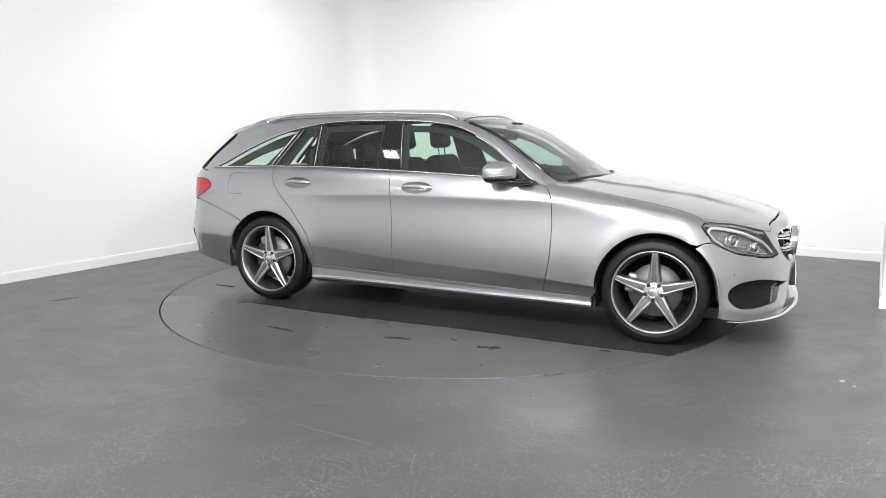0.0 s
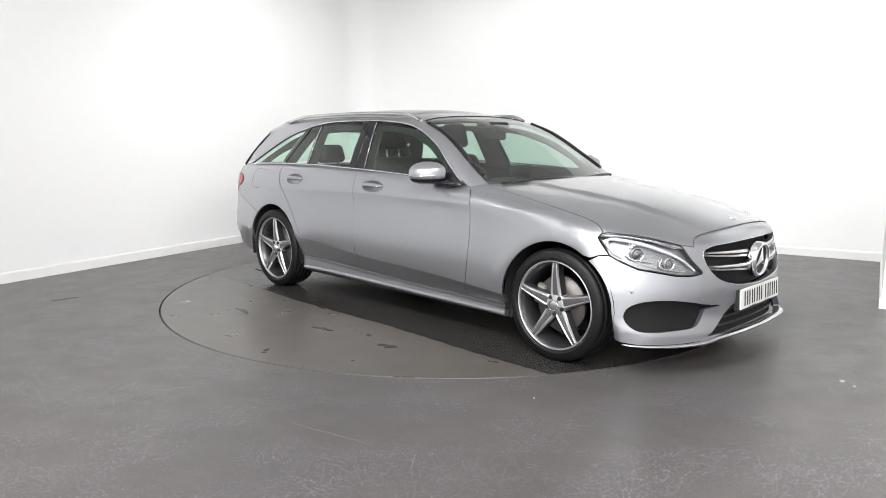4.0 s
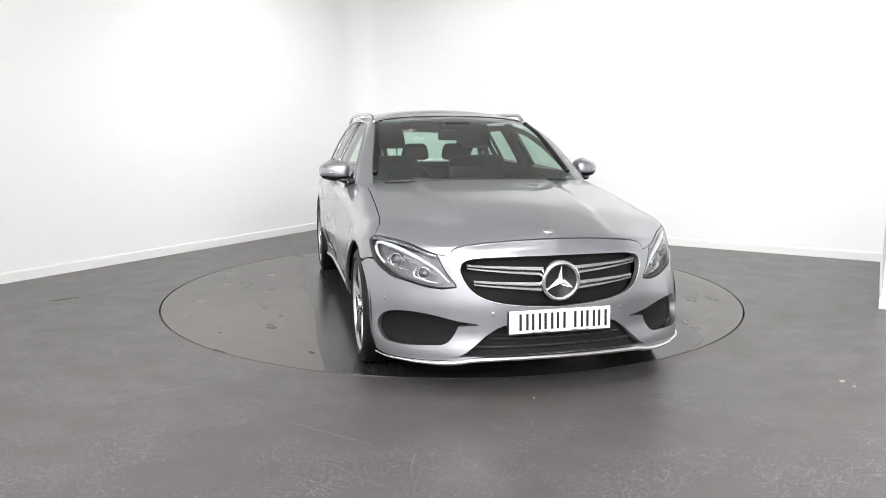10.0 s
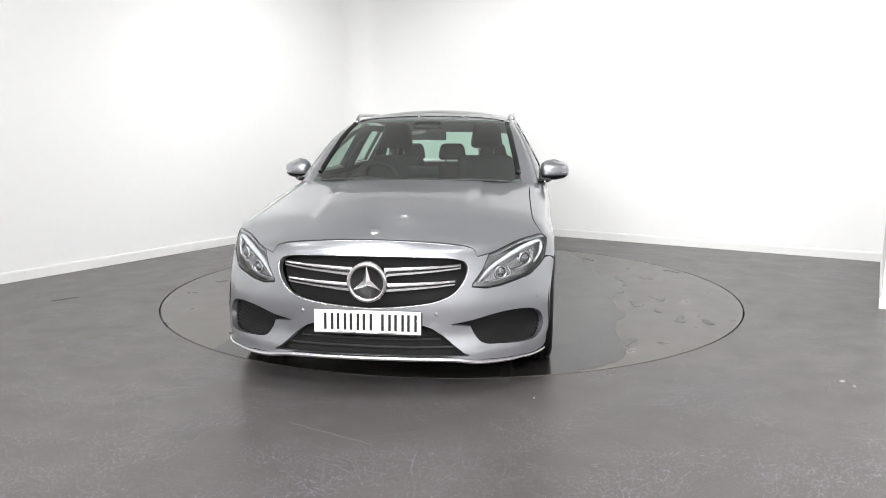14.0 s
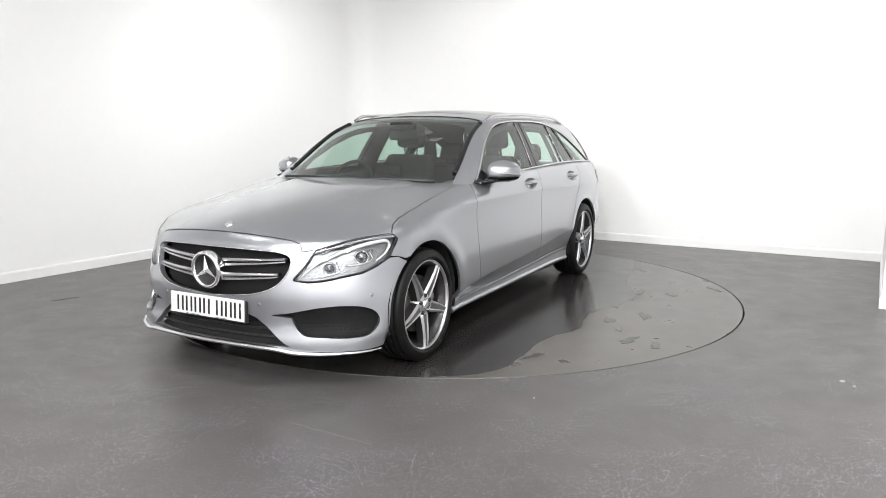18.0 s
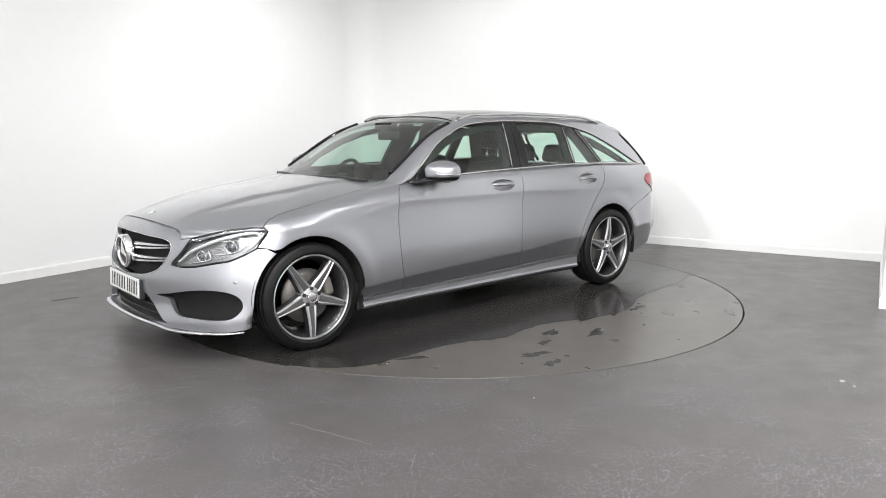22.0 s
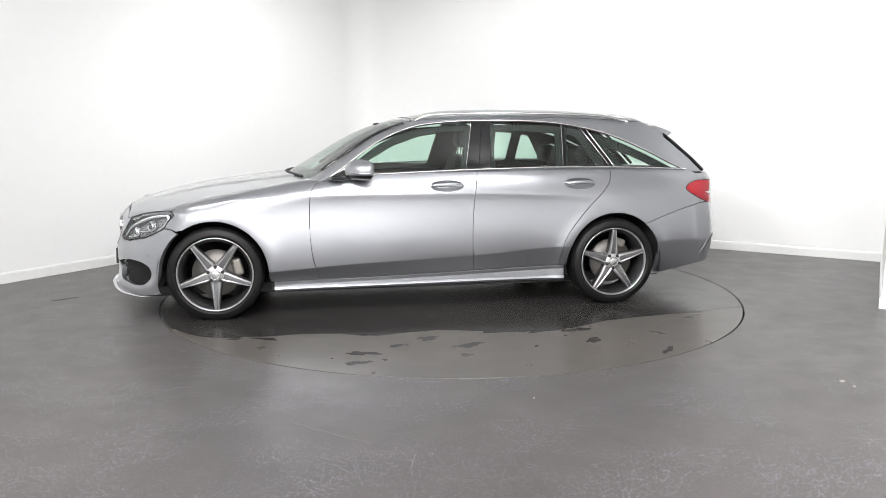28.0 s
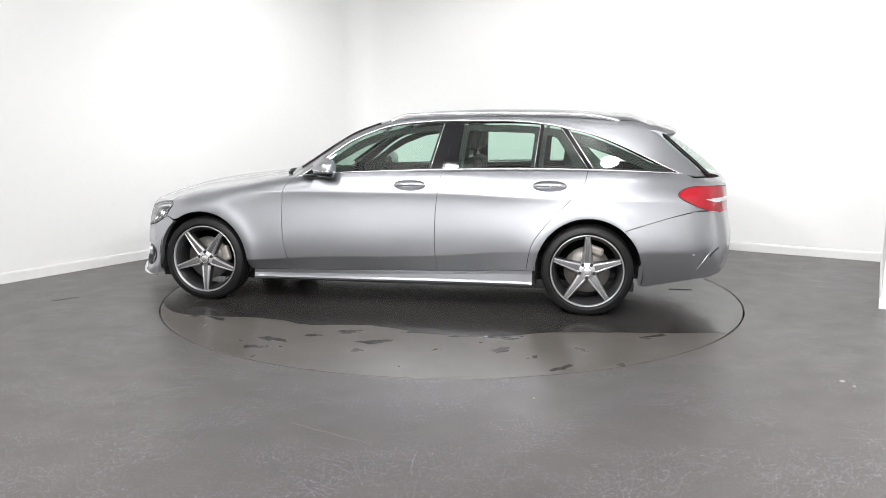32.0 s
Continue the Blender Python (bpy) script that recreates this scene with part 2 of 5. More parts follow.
def shrink(poly, d):
    """The polygon drawn in by d on every side."""
    area = np.sum(poly[:, 0] * np.roll(poly[:, 1], -1) - np.roll(poly[:, 0], -1) * poly[:, 1])
    e = np.roll(poly, -1, axis=0) - np.roll(poly, 1, axis=0)
    n = np.stack([-e[:, 1], e[:, 0]], 1) * (1 if area > 0 else -1)
    return poly + n / np.maximum(np.linalg.norm(n, axis=1, keepdims=True), 1e-9) * d


def patch(name, outline, surf, step, material, parent, holes=(), gap=0.002, lip=0.016, label="", flip=False, push=0.0, lines=()):
    """A panel: the part of the surface surf(u, v) inside an outline, less its holes, with turned-in edges."""
    loops = []
    for i, o in enumerate((outline, *holes)):
        o = dense(np.vstack([o, o[:1]]), step * 0.8)[:-1]
        loops.append(shrink(o, gap if i == 0 else -gap))
    lo, hi = loops[0].min(0), loops[0].max(0)
    gx, gy = np.meshgrid(np.arange(lo[0], hi[0], step), np.arange(lo[1], hi[1], step))
    gx[1::2] += step / 2
    grid = np.stack([gx.ravel(), gy.ravel()], 1)
    keep = inside(loops[0], grid)
    for h in loops[1:]:
        keep &= ~inside(h, grid)
    grid = grid[keep]
    rim = np.vstack(loops)
    if len(grid):
        far = np.min(((grid[:, None, :] - rim[None]) ** 2).sum(2), axis=1) > (step * 0.4) ** 2
        grid = grid[far]
    pts = np.vstack([rim, grid])
    edges, start = [], 0
    for l in loops:
        edges += [(start + i, start + (i + 1) % len(l)) for i in range(len(l))]
        start += len(l)
    for l in lines:
        ok = inside(loops[0], l)
        ok &= np.min(((l[:, None, :] - rim[None]) ** 2).sum(2), axis=1) > 0.004 ** 2
        for h in loops[1:]:
            ok &= ~inside(h, l)
        base = len(pts)
        pts = np.vstack([pts, l])
        edges += [(base + i, base + i + 1) for i in range(len(l) - 1) if ok[i] and ok[i + 1]]
        drop = {base + i for i in range(len(l)) if not ok[i]}
        keepers = [i for i in range(len(pts)) if i not in drop]
        place = {k: i for i, k in enumerate(keepers)}
        pts = pts[keepers]
        edges = [(place[a], place[b]) for a, b in edges]
    vs, _, fs, _, _, _ = delaunay_2d_cdt([Vector(p) for p in pts], edges, [], 0, 1e-6)
    uv = np.array([(v.x, v.y) for v in vs])
    mid = np.array([uv[list(f)].mean(0) for f in fs])
    ok = inside(loops[0], mid)
    for h in loops[1:]:
        ok &= ~inside(h, mid)
    fs = [list(f) for f, k in zip(fs, ok) if k]
    P = surf(uv[:, 0], uv[:, 1])
    e = 0.004
    du = surf(uv[:, 0] + e, uv[:, 1]) - surf(uv[:, 0] - e, uv[:, 1])
    dv = surf(uv[:, 0], uv[:, 1] + e) - surf(uv[:, 0], uv[:, 1] - e)
    N = np.cross(du, dv)
    N /= np.maximum(np.linalg.norm(N, axis=1, keepdims=True), 1e-9)
    if flip:
        N, fs = -N, [f[::-1] for f in fs]
    P = P + N * push
    verts, norms, faces = list(P), list(N), fs
    if lip:
        count = {}
        for f in fs:
            for a, b in zip(f, f[1:] + f[:1]):
                count[(a, b)] = 1
        outer, inner = {}, {}
        for (a, b) in [k for k in count if (k[1], k[0]) not in count]:
            for v in (a, b):
                if v not in outer:
                    outer[v] = len(verts)
                    verts.append(P[v])
                    norms.append(N[v])
                    inner[v] = len(verts)
                    verts.append(P[v] - N[v] * lip)
                    norms.append(N[v])
            side = np.cross(P[b] - P[a], N[a])
            side /= max(np.linalg.norm(side), 1e-9)
            for v in (outer[a], inner[a], outer[b], inner[b]):
                norms[v] = side
            faces.append([outer[a], inner[a], inner[b], outer[b]])
    me = flat_mesh(name, verts, faces, True)
    me.normals_split_custom_set_from_vertices([tuple(map(float, n)) for n in norms])
    return part_mesh(name, me, material, parent, label)


# ---------------------------------------------------------------- the room
def slab(name, x0, x1, y0, y1, z0, z1, material, label, category, m=ROOM):
    bm = bmesh.new()
    box(bm, x0, x1, y0, y1, z0, z1)
    ob = part(name, bm, material, None)
    ob.matrix_world = m
    return tagged(ob, label, category, "", "structure")


TH = 0.15
slab("wall_left", LEFT - TH, LEFT, FRONT, BACK, -0.05, CEIL, M_WALL, "plain white painted studio wall", "wall")
slab("wall_back", LEFT - TH, RIGHT + TH, BACK, BACK + TH, -0.05, CEIL, M_WALL, "plain white painted studio wall", "wall")
slab("wall_right", RIGHT, RIGHT + TH, NEAR_END, BACK, -0.05, CEIL, M_WALL, "plain white painted studio wall", "wall")
slab("wall_step", RIGHT + TH, FAR_RIGHT, NEAR_END, NEAR_END + TH, -0.05, CEIL, M_WALL, "plain white painted studio wall", "wall")
slab("wall_far_right", FAR_RIGHT, FAR_RIGHT + TH, FRONT, NEAR_END + TH, -0.05, CEIL, M_WALL, "plain white painted studio wall", "wall")
slab("wall_front", LEFT - TH, FAR_RIGHT + TH, FRONT - TH, FRONT, -0.05, CEIL, M_WALL, "plain white painted studio wall", "wall")
slab("ceiling", LEFT - TH, FAR_RIGHT + TH, FRONT - TH, BACK + TH, CEIL, CEIL + 0.1, M_CEIL, "grey studio ceiling with square lamp panels", "ceiling")


def skirting(name, x0, y0, x1, y1):
    """A white skirting board, its top edge eased, with its face to the left of the way from start to end."""
    d = Vector((x1 - x0, y1 - y0, 0))
    n = Vector((-d.y, d.x, 0)).normalized()
    prof = [(0.0, 0.0), (0.014, 0.0), (0.014, 0.075), (0.010, 0.088), (0.0, 0.092)]
    verts = [Vector((x, y, 0)) + n * a + Vector((0, 0, z)) for x, y in ((x0, y0), (x1, y1)) for a, z in prof]
    k = len(prof)
    faces = [(i, i + 1, k + i + 1, k + i) for i in range(k - 1)] + [tuple(range(k)), tuple(range(2 * k - 1, k - 1, -1))]
    me = flat_mesh(name, verts, faces)
    ob = part_mesh(name, me, M_SKIRT, None)
    ob.matrix_world = ROOM
    tagged(ob, "white painted skirting board along the wall", "skirting board", "", "structure")


skirting("baseboard_left", LEFT, BACK, LEFT, FRONT)
skirting("baseboard_back", RIGHT, BACK, LEFT + 0.014, BACK)
skirting("baseboard_right", RIGHT, NEAR_END, RIGHT, BACK - 0.014)

# the floor sheet with a round opening for the disc, and the disc in it
SEAM = 0.010


def ring_sheet():
    n = 128
    verts, faces = [], []
    for i in range(n):
        a = 2 * math.pi * i / n
        c, s = math.cos(a), math.sin(a)
        r = DISC_R + SEAM
        q = 12.0 / max(abs(c), abs(s))
        verts += [(r * c, r * s, 0), (q * c, q * s, 0), (r * c, r * s, -0.03)]
    for i in range(n):
        j = (i + 1) % n
        faces += [(3 * i, 3 * i + 1, 3 * j + 1, 3 * j), (3 * i + 2, 3 * i, 3 * j, 3 * j + 2)]
    return flat_mesh("floor", verts, faces)


floor_ob = part_mesh("floor", ring_sheet(), M_FLOOR, None)
tagged(floor_ob, "dark grey vinyl floor with pale flecks and scuffs", "floor", "", "structure")
bm = bmesh.new()
bmesh.ops.create_circle(bm, cap_ends=True, segments=96, radius=DISC_R + 0.1)
pit = part("floor_pit", bm, M_DARK, None)
pit.location.z = -0.03
tagged(pit, "dark pit under the turning disc", "pit", "", "structure")
turntable = new("turntable")
tagged(turntable, "round grey vinyl turntable set flush in the floor, with scuffs", "turntable")
prof = [(0.001, 0.0), (0.8, 0.0), (1.6, 0.0), (DISC_R - 0.003, 0.0), (DISC_R, -0.003), (DISC_R, -0.025)]
me = lathe(prof, 128)
me.transform(Matrix.Rotation(radians(90), 4, "X"))
me.flip_normals()
me.shade_flat()
part_mesh("disc_top", me, M_DISC, turntable)


def ceiling_light(x, y, size):
    ob = new("ceiling_light")
    ob.matrix_world = ROOM @ pose(x, y, CEIL)
    tagged(ob, "white square lamp panel on the ceiling, out of view", "ceiling light", "ceiling lights")
    bm = bmesh.new()
    k = size / 2 + 0.02
    box(bm, -k, k, -k, k, -0.06, 0.0, 0.005)
    part("housing", bm, M_SKIRT, ob)


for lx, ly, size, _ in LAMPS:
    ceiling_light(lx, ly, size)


# housing for each added fill flood, out of view
def flood_light(eye, aim):
    ob = new("flood_light")
    ob.matrix_world = ROOM @ look(eye, aim)
    tagged(ob, "unseen white flood light, added to brighten the walls", "flood light", "flood lights")
    me = lathe([(0.145, -0.02), (0.15, -0.02), (0.15, 0.05), (0.11, 0.16), (0.001, 0.17)], 24)
    me.transform(Matrix.Rotation(radians(90), 4, "X"))
    part_mesh("can", me, M_SKIRT, ob)
    bm = bmesh.new()
    box(bm, -0.012, 0.012, -0.012, 0.24, 0.06, 0.085)
    part("bracket", bm, M_SKIRT, ob)


for eye, aim, _ in FILL_FLOODS:
    flood_light(eye, aim)

# the coved corner where the two walls in view meet
COVE = 0.35
verts, faces = [], []
for i in range(13):
    a = radians(90 + 90 * i / 12)
    for z in (0.0, CEIL):
        verts.append((LEFT + COVE + COVE * math.cos(a), BACK - COVE + COVE * math.sin(a), z))
faces = [(2 * i, 2 * i + 2, 2 * i + 3, 2 * i + 1) for i in range(12)]
cove = part_mesh("wall_corner", flat_mesh("wall_corner", verts, faces, True), M_WALL, None)
cove.matrix_world = ROOM
tagged(cove, "softly rounded white wall corner", "wall", "", "structure")

# ---------------------------------------------------------------- the car's surface
def smax(a, b, k):
    h = np.maximum(k - np.abs(a - b), 0) / k
    return np.maximum(a, b) + h * h * k / 4


WIDTH = pchip([-2.6, -2.3, -2.0, -1.7, -1.4, -0.9, -0.3, 0.4, 0.9, 1.42, 1.7, 1.9, 2.1, 2.3],
              [0.62, 0.765, 0.842, 0.880, 0.893, 0.890, 0.890, 0.893, 0.896, 0.902, 0.892, 0.868, 0.83, 0.78])
LOW_CREASE = pchip([-2.3, -1.02, -0.36, 0.5, 0.98, 1.2, 2.2], [0.46, 0.444, 0.395, 0.362, 0.332, 0.325, 0.32])
SHOULDER = pchip([-2.3, -1.6, -1.0, -0.37, 0.76, 1.2, 1.47, 1.75], [0.80, 0.806, 0.818, 0.838, 0.838, 0.822, 0.790, 0.745])
BELT = pchip([-2.3, -2.03, -1.4, -1.0, -0.4, 0.06, 0.45, 0.72, 0.95], [0.975, 0.985, 1.006, 1.010, 0.999, 0.984, 0.966, 0.935, 0.90])


def side_width(x, z):
    """Half the body's width, with the crease above the sill and the shoulder line."""
    zc, zs = LOW_CREASE(x), SHOULDER(x)
    low = -0.066 * (1 - 0.7 * np.clip((x - 1.70) / 0.12, 0, 1)) * np.clip((zc - z) / np.maximum(zc - 0.25, 0.03), 0, 1.6) - 0.006
    t = np.clip((z - zc) / (zs - zc), 0, 1)
    mid = -0.006 + 0.0225 * t - 0.099 * t * t + 0.054 * t ** 3
    mid = mid + 0.056 * np.clip((x + 0.35) / 0.6, 0, 1) * t * (1 - t) ** 2
    # the doors draw in towards the sill
    tuck = (0.013 - 0.008 * np.clip((x + 0.35) / 0.6, 0, 1)) * np.clip((0.98 - x) / 0.3, 0, 1) * np.clip((x + 1.0) / 0.25, 0, 1)
    mid = mid - tuck * (1 - t) ** 3
    low = low - tuck
    u = np.clip(z - zs, 0, 0.5)
    high = -0.0285 - 0.20 * u - 1.3 * u * u
    # the shoulder stands a little proud of the hollow below it
    proud = 0.009 * np.clip((x + 1.25) / 0.4, 0, 1) * np.clip((1.55 - x) / 0.3, 0, 1)
    mid = mid + proud * np.exp(-np.clip(zs - z, 0, 1) / 0.055)
    high = high + proud
    o = np.where(z < zc, low, np.where(z < zs, mid, high))
    # the wings swell a little round the wheels
    for wx in (1.42, -1.42):
        r = np.hypot(x - wx, (z - 0.32))
        o = o + 0.010 * np.exp(-((r - 0.39) / 0.06) ** 2) * (z > 0.2)
    return WIDTH(x) + o


NOSE = pchip([0.10, 0.20, 0.32, 0.44, 0.56, 0.69, 0.745, 0.79, 0.85], [2.205, 2.204, 2.184, 2.187, 2.172, 2.138, 2.113, 2.06, 1.95])
NOSE_DROP = pchip([0, 0.2, 0.33, 0.5, 0.65, 0.75, 0.85, 0.95, 1.05], [0, 0.008, 0.026, 0.090, 0.185, 0.270, 0.40, 0.56, 0.75])
TAIL = pchip([0.15, 0.25, 0.40, 0.50, 0.74, 0.90, 0.98, 1.1, 1.27, 1.4], [-2.38, -2.43, -2.47, -2.48, -2.44, -2.425, -2.37, -2.235, -1.99, -1.77])
TAIL_DROP = pchip([0, 0.3, 0.55, 0.7, 0.8, 0.9], [0, 0.02, 0.09, 0.18, 0.30, 0.55])
HOOD = pchip([0.5, 0.6, 0.95, 1.09, 1.37, 1.62, 1.80, 1.95, 2.05, 2.12, 2.25], [1.03, 1.0, 0.970, 0.954, 0.921, 0.884, 0.848, 0.809, 0.775, 0.740, 0.68])
HOOD_CROWN = pchip([0.55, 1.05, 1.37, 1.62, 1.9, 2.15], [0.02, 0.052, 0.070, 0.082, 0.125, 0.15])


def body_f(x, y, z):
    """Below zero inside the lower body."""
    a = np.abs(y)
    f = a - side_width(x, z)
    f = smax(f, x - (NOSE(z) - NOSE_DROP(a) * (1 + 0.55 * np.clip(z - 0.45, -0.2, 0.4))), 0.05)
    f = smax(f, TAIL(z) + TAIL_DROP(a) - x, 0.06)
    dome = 0.010 * np.clip((0.02 + 0.46 - 0.09 * (x - 0.9) - a) / 0.05, 0, 1) * np.clip((2.1 - x) / 0.5, 0, 1)
    top = HOOD(x) - HOOD_CROWN(x) * (a / 0.75) ** 2 - 0.008 + dome
    top = np.where(x < 0.56, 1.06, top)
    return smax(f, z - top, 0.03 + 0.09 * np.clip((1.75 - x) / 0.3, 0, 1))


CABIN_W = pchip([-2.5, -2.2, -2.03, -1.7, -1.2, -0.4, 0.3, 0.75, 1.0], [0.56, 0.645, 0.695, 0.738, 0.780, 0.805, 0.795, 0.765, 0.74])
ROOF = pchip([0.25, 0.08, -0.1, -0.3, -0.7, -1.1, -1.5, -1.8, -2.1], [1.352, 1.387, 1.408, 1.420, 1.430, 1.427, 1.411, 1.390, 1.352])
SCREEN = pchip([0.90, 0.95, 0.993, 1.10, 1.228, 1.32, 1.367, 1.42, 1.5], [1.04, 0.962, 0.890, 0.712, 0.492, 0.280, 0.118, -0.14, -0.5])


def cabin_f(x, y, z):
    """Below zero inside the glasshouse."""
    a = np.abs(y)
    f = a - (CABIN_W(x) - 0.48 * (z - 1.0) - 0.22 * np.clip(z - 1.0, 0, 1) ** 2)
    f = smax(f, (x - (SCREEN(z) - 0.42 * y * y)) * 0.55, 0.035)
    f = smax(f, (TAIL(z) + 0.34 * y * y - x) * 0.7, 0.03)
    return smax(f, z - (ROOF(x) + 0.013 - 0.15 * a * a - 0.12 * a ** 4), 0.05)


def shoot(f, o, d, reach=3.0):
    """Where rays from inside leave the body."""
    lo, hi = np.zeros(len(o)), np.full(len(o), reach)
    for _ in range(34):
        m = (lo + hi) / 2
        p = o + d * m[:, None]
        inn = f(p[:, 0], p[:, 1], p[:, 2]) < 0
        lo, hi = np.where(inn, m, lo), np.where(inn, hi, m)
    return o + d * ((lo + hi) / 2)[:, None]


AX_F, AX_R, RING = 1.3, -1.5, 0.9
MID_S = AX_F + RING * math.pi / 2


def ring_map(s, z):
    """Round the body at height z: s is x along the flank, then the way round the nose or the tail."""
    s, z = np.asarray(s, float), np.asarray(z, float)
    over = s > MID_S
    q = np.where(over, 2 * MID_S - s, s)
    front, rear = np.clip((q - AX_F) / RING, 0, None), np.clip((AX_R - q) / RING, 0, None)
    o = np.stack([np.clip(q, AX_R, AX_F), 0 * q, z], 1)
    d = np.stack([np.sin(front) - np.sin(rear), np.cos(front + rear), 0 * q], 1)
    p = shoot(body_f, o, d)
    p[:, 1] = np.where(over, -p[:, 1], p[:, 1])
    return p


def ring_s(x, y):
    if x > AX_F:
        return AX_F + RING * math.atan2(x - AX_F, y)
    if x < AX_R:
        return AX_R - RING * math.atan2(AX_R - x, y)
    return x


def ring_pts(pts):
    """(x, y, z) hints to ring coordinates."""
    return np.array([(ring_s(x, y), z) for x, y, z in pts])


def turn_map(f, y0, z0):
    """Slices across the car: u is x, v the angle round a line inside the body (times 0.5 m)."""
    def surf(u, v):
        o = np.stack([u, 0 * u + y0, 0 * u + z0], 1)
        a = np.asarray(v) / 0.5
        return shoot(f, o, np.stack([0 * a, np.cos(a), np.sin(a)], 1))

    def dom(pts):
        return np.array([(x, 0.5 * math.atan2(z - z0, y - y0)) for x, y, z in pts])
    return surf, dom


flank, flank_dom = turn_map(body_f, 0.30, 0.45)
upper, upper_dom = turn_map(cabin_f, 0.25, 0.95)


def hood_map(x, y):
    return shoot(body_f, np.stack([x, y, 0 * x + 0.5], 1), np.stack([0 * x, 0 * x, 0 * x + 1], 1))


def roof_map(x, y):
    return shoot(cabin_f, np.stack([x, y, 0 * x + 0.98], 1), np.stack([0 * x, 0 * x, 0 * x + 1], 1))


def screen_map(y, z):
    return shoot(cabin_f, np.stack([0 * y - 0.6, y, z], 1), np.stack([0 * y + 1, 0 * y, 0 * y], 1))


def tail_map(y, z):
    return shoot(cabin_f, np.stack([0 * y - 1.2, y, z], 1), np.stack([0 * y - 1, 0 * y, 0 * y], 1))


def glass_map(x, z):
    return shoot(cabin_f, np.stack([x, 0 * x, z], 1), np.stack([0 * x, 0 * x + 1, 0 * x], 1))


def other_side(ob, parent, name=None):
    """The mirror twin of a part across the car's middle plane."""
    me = ob.data.copy()
    vs = np.empty(len(me.vertices) * 3)
    me.vertices.foreach_get("co", vs)
    vs = vs.reshape(-1, 3)
    faces = [tuple(reversed(p.vertices)) for p in me.polygons]
    norms = [tuple(v.vector) for v in me.vertex_normals]
    loops = np.empty(len(me.loops) * 3)
    me.corner_normals.foreach_get("vector", loops)
    loops = loops.reshape(-1, 3)
    vn = np.array(norms)
    idx = np.empty(len(me.loops), int)
    me.loops.foreach_get("vertex_index", idx)
    vn[idx] = loops
    smooth = bool(me.polygons[0].use_smooth)
    mats = list(me.materials)
    bpy.data.meshes.remove(me)
    vs[:, 1] *= -1
    vn[:, 1] *= -1
    me = flat_mesh(ob.data.name, vs, faces, smooth)
    if smooth:
        me.normals_split_custom_set_from_vertices([tuple(map(float, n)) for n in vn])
    twin = new(name or ob.name.split(".")[0], me)
    for m in mats:
        me.materials.append(m)
    twin.parent = parent
    if "label" in ob:
        twin["label"] = ob["label"]
    return twin


def both(ob):
    """Adds the mirror twin under the same parent."""
    return ob, other_side(ob, ob.parent)


def arc(cx, cz, r, a0, a1, n=28):
    return [(cx + r * math.cos(radians(a0 + (a1 - a0) * i / n)), cz + r * math.sin(radians(a0 + (a1 - a0) * i / n))) for i in range(n + 1)]


def at_side(pts):
    """(x, z) points on the flank, with the body's width as the third."""
    o = np.array([(x, 0.0, z) for x, z in pts], float)
    y = shoot(body_f, o, np.tile((0.0, 1.0, 0.0), (len(o), 1)))[:, 1]
    return [(float(p[0]), float(k), float(p[2])) for p, k in zip(o, y)]


car = new("estate_car")
tagged(car, "silver-grey estate car with five-spoke alloy wheels and roof rails", "car")

# door edges, in (x, z)
SILL_TOP = pchip([-1.05, -0.37, 0.73, 1.04], [0.306, 0.281, 0.254, 0.250])
DOOR_F = spline([(0.725, float(SILL_TOP(0.725))), (0.770, 0.42), (0.786, 0.60), (0.783, 0.78), (0.770, 0.865), (0.735, 0.915), (0.70, 0.940)], 24)
DOOR_M = spline([(-0.366, float(SILL_TOP(-0.366))), (-0.352, 0.45), (-0.352, 0.62), (-0.368, 0.83), (-0.395, float(BELT(-0.395)))], 16)
DOOR_R = spline([(-1.000, float(SILL_TOP(-1.0))), (-1.018, 0.42), (-1.046, 0.512), (-1.181, 0.689), (-1.330, 0.840), (-1.385, 0.915), (-1.408, float(BELT(-1.408)))], 24)


def along(fn, x0, x1, n=16):
    xs = np.linspace(x0, x1, n)
    return [(float(x), float(fn(x))) for x in xs]


def crease_lines(x0, x1):
    """Rows of points close on either side of the body's creases."""
    xs = np.linspace(x0, x1, int(abs(x1 - x0) / 0.03) + 2)
    return [flank_dom(at_side([(x, float(fn(x)) + d) for x in xs])) for fn, d in ((LOW_CREASE, -0.004), (LOW_CREASE, 0.004), (SHOULDER, -0.045), (SHOULDER, -0.018), (SHOULDER, -0.003), (SHOULDER, 0.003))]


def oval(xc, zc, a, b, n=36):
    return flank_dom(at_side([(xc + a * math.cos(2 * math.pi * i / n), zc + b * math.sin(2 * math.pi * i / n)) for i in range(n)]))


CUP_A, CUP_B = 0.116, 0.036
HANDLE_F, HANDLE_R = (-0.169, 0.893), (-1.152, 0.897)


def side_panel(name, xz, label="", step=0.03, holes=()):
    xs = [p[0] for p in xz]
    return both(patch(name, flank_dom(at_side(xz)), flank, step, M_PAINT, car, label=label, flip=True, holes=holes, lines=crease_lines(min(xs), max(xs))))


fd = list(DOOR_F) + along(BELT, 0.68, -0.38) + list(DOOR_M[::-1]) + along(SILL_TOP, -0.35, 0.71)
front_doors = side_panel("front_door", fd, holes=(oval(*HANDLE_F, CUP_A, CUP_B),))
rd = list(DOOR_M) + along(BELT, -0.41, -1.39) + list(DOOR_R[::-1]) + along(SILL_TOP, -0.98, -0.38)
rear_doors = side_panel("rear_door", rd, holes=(oval(*HANDLE_R, CUP_A, CUP_B),))

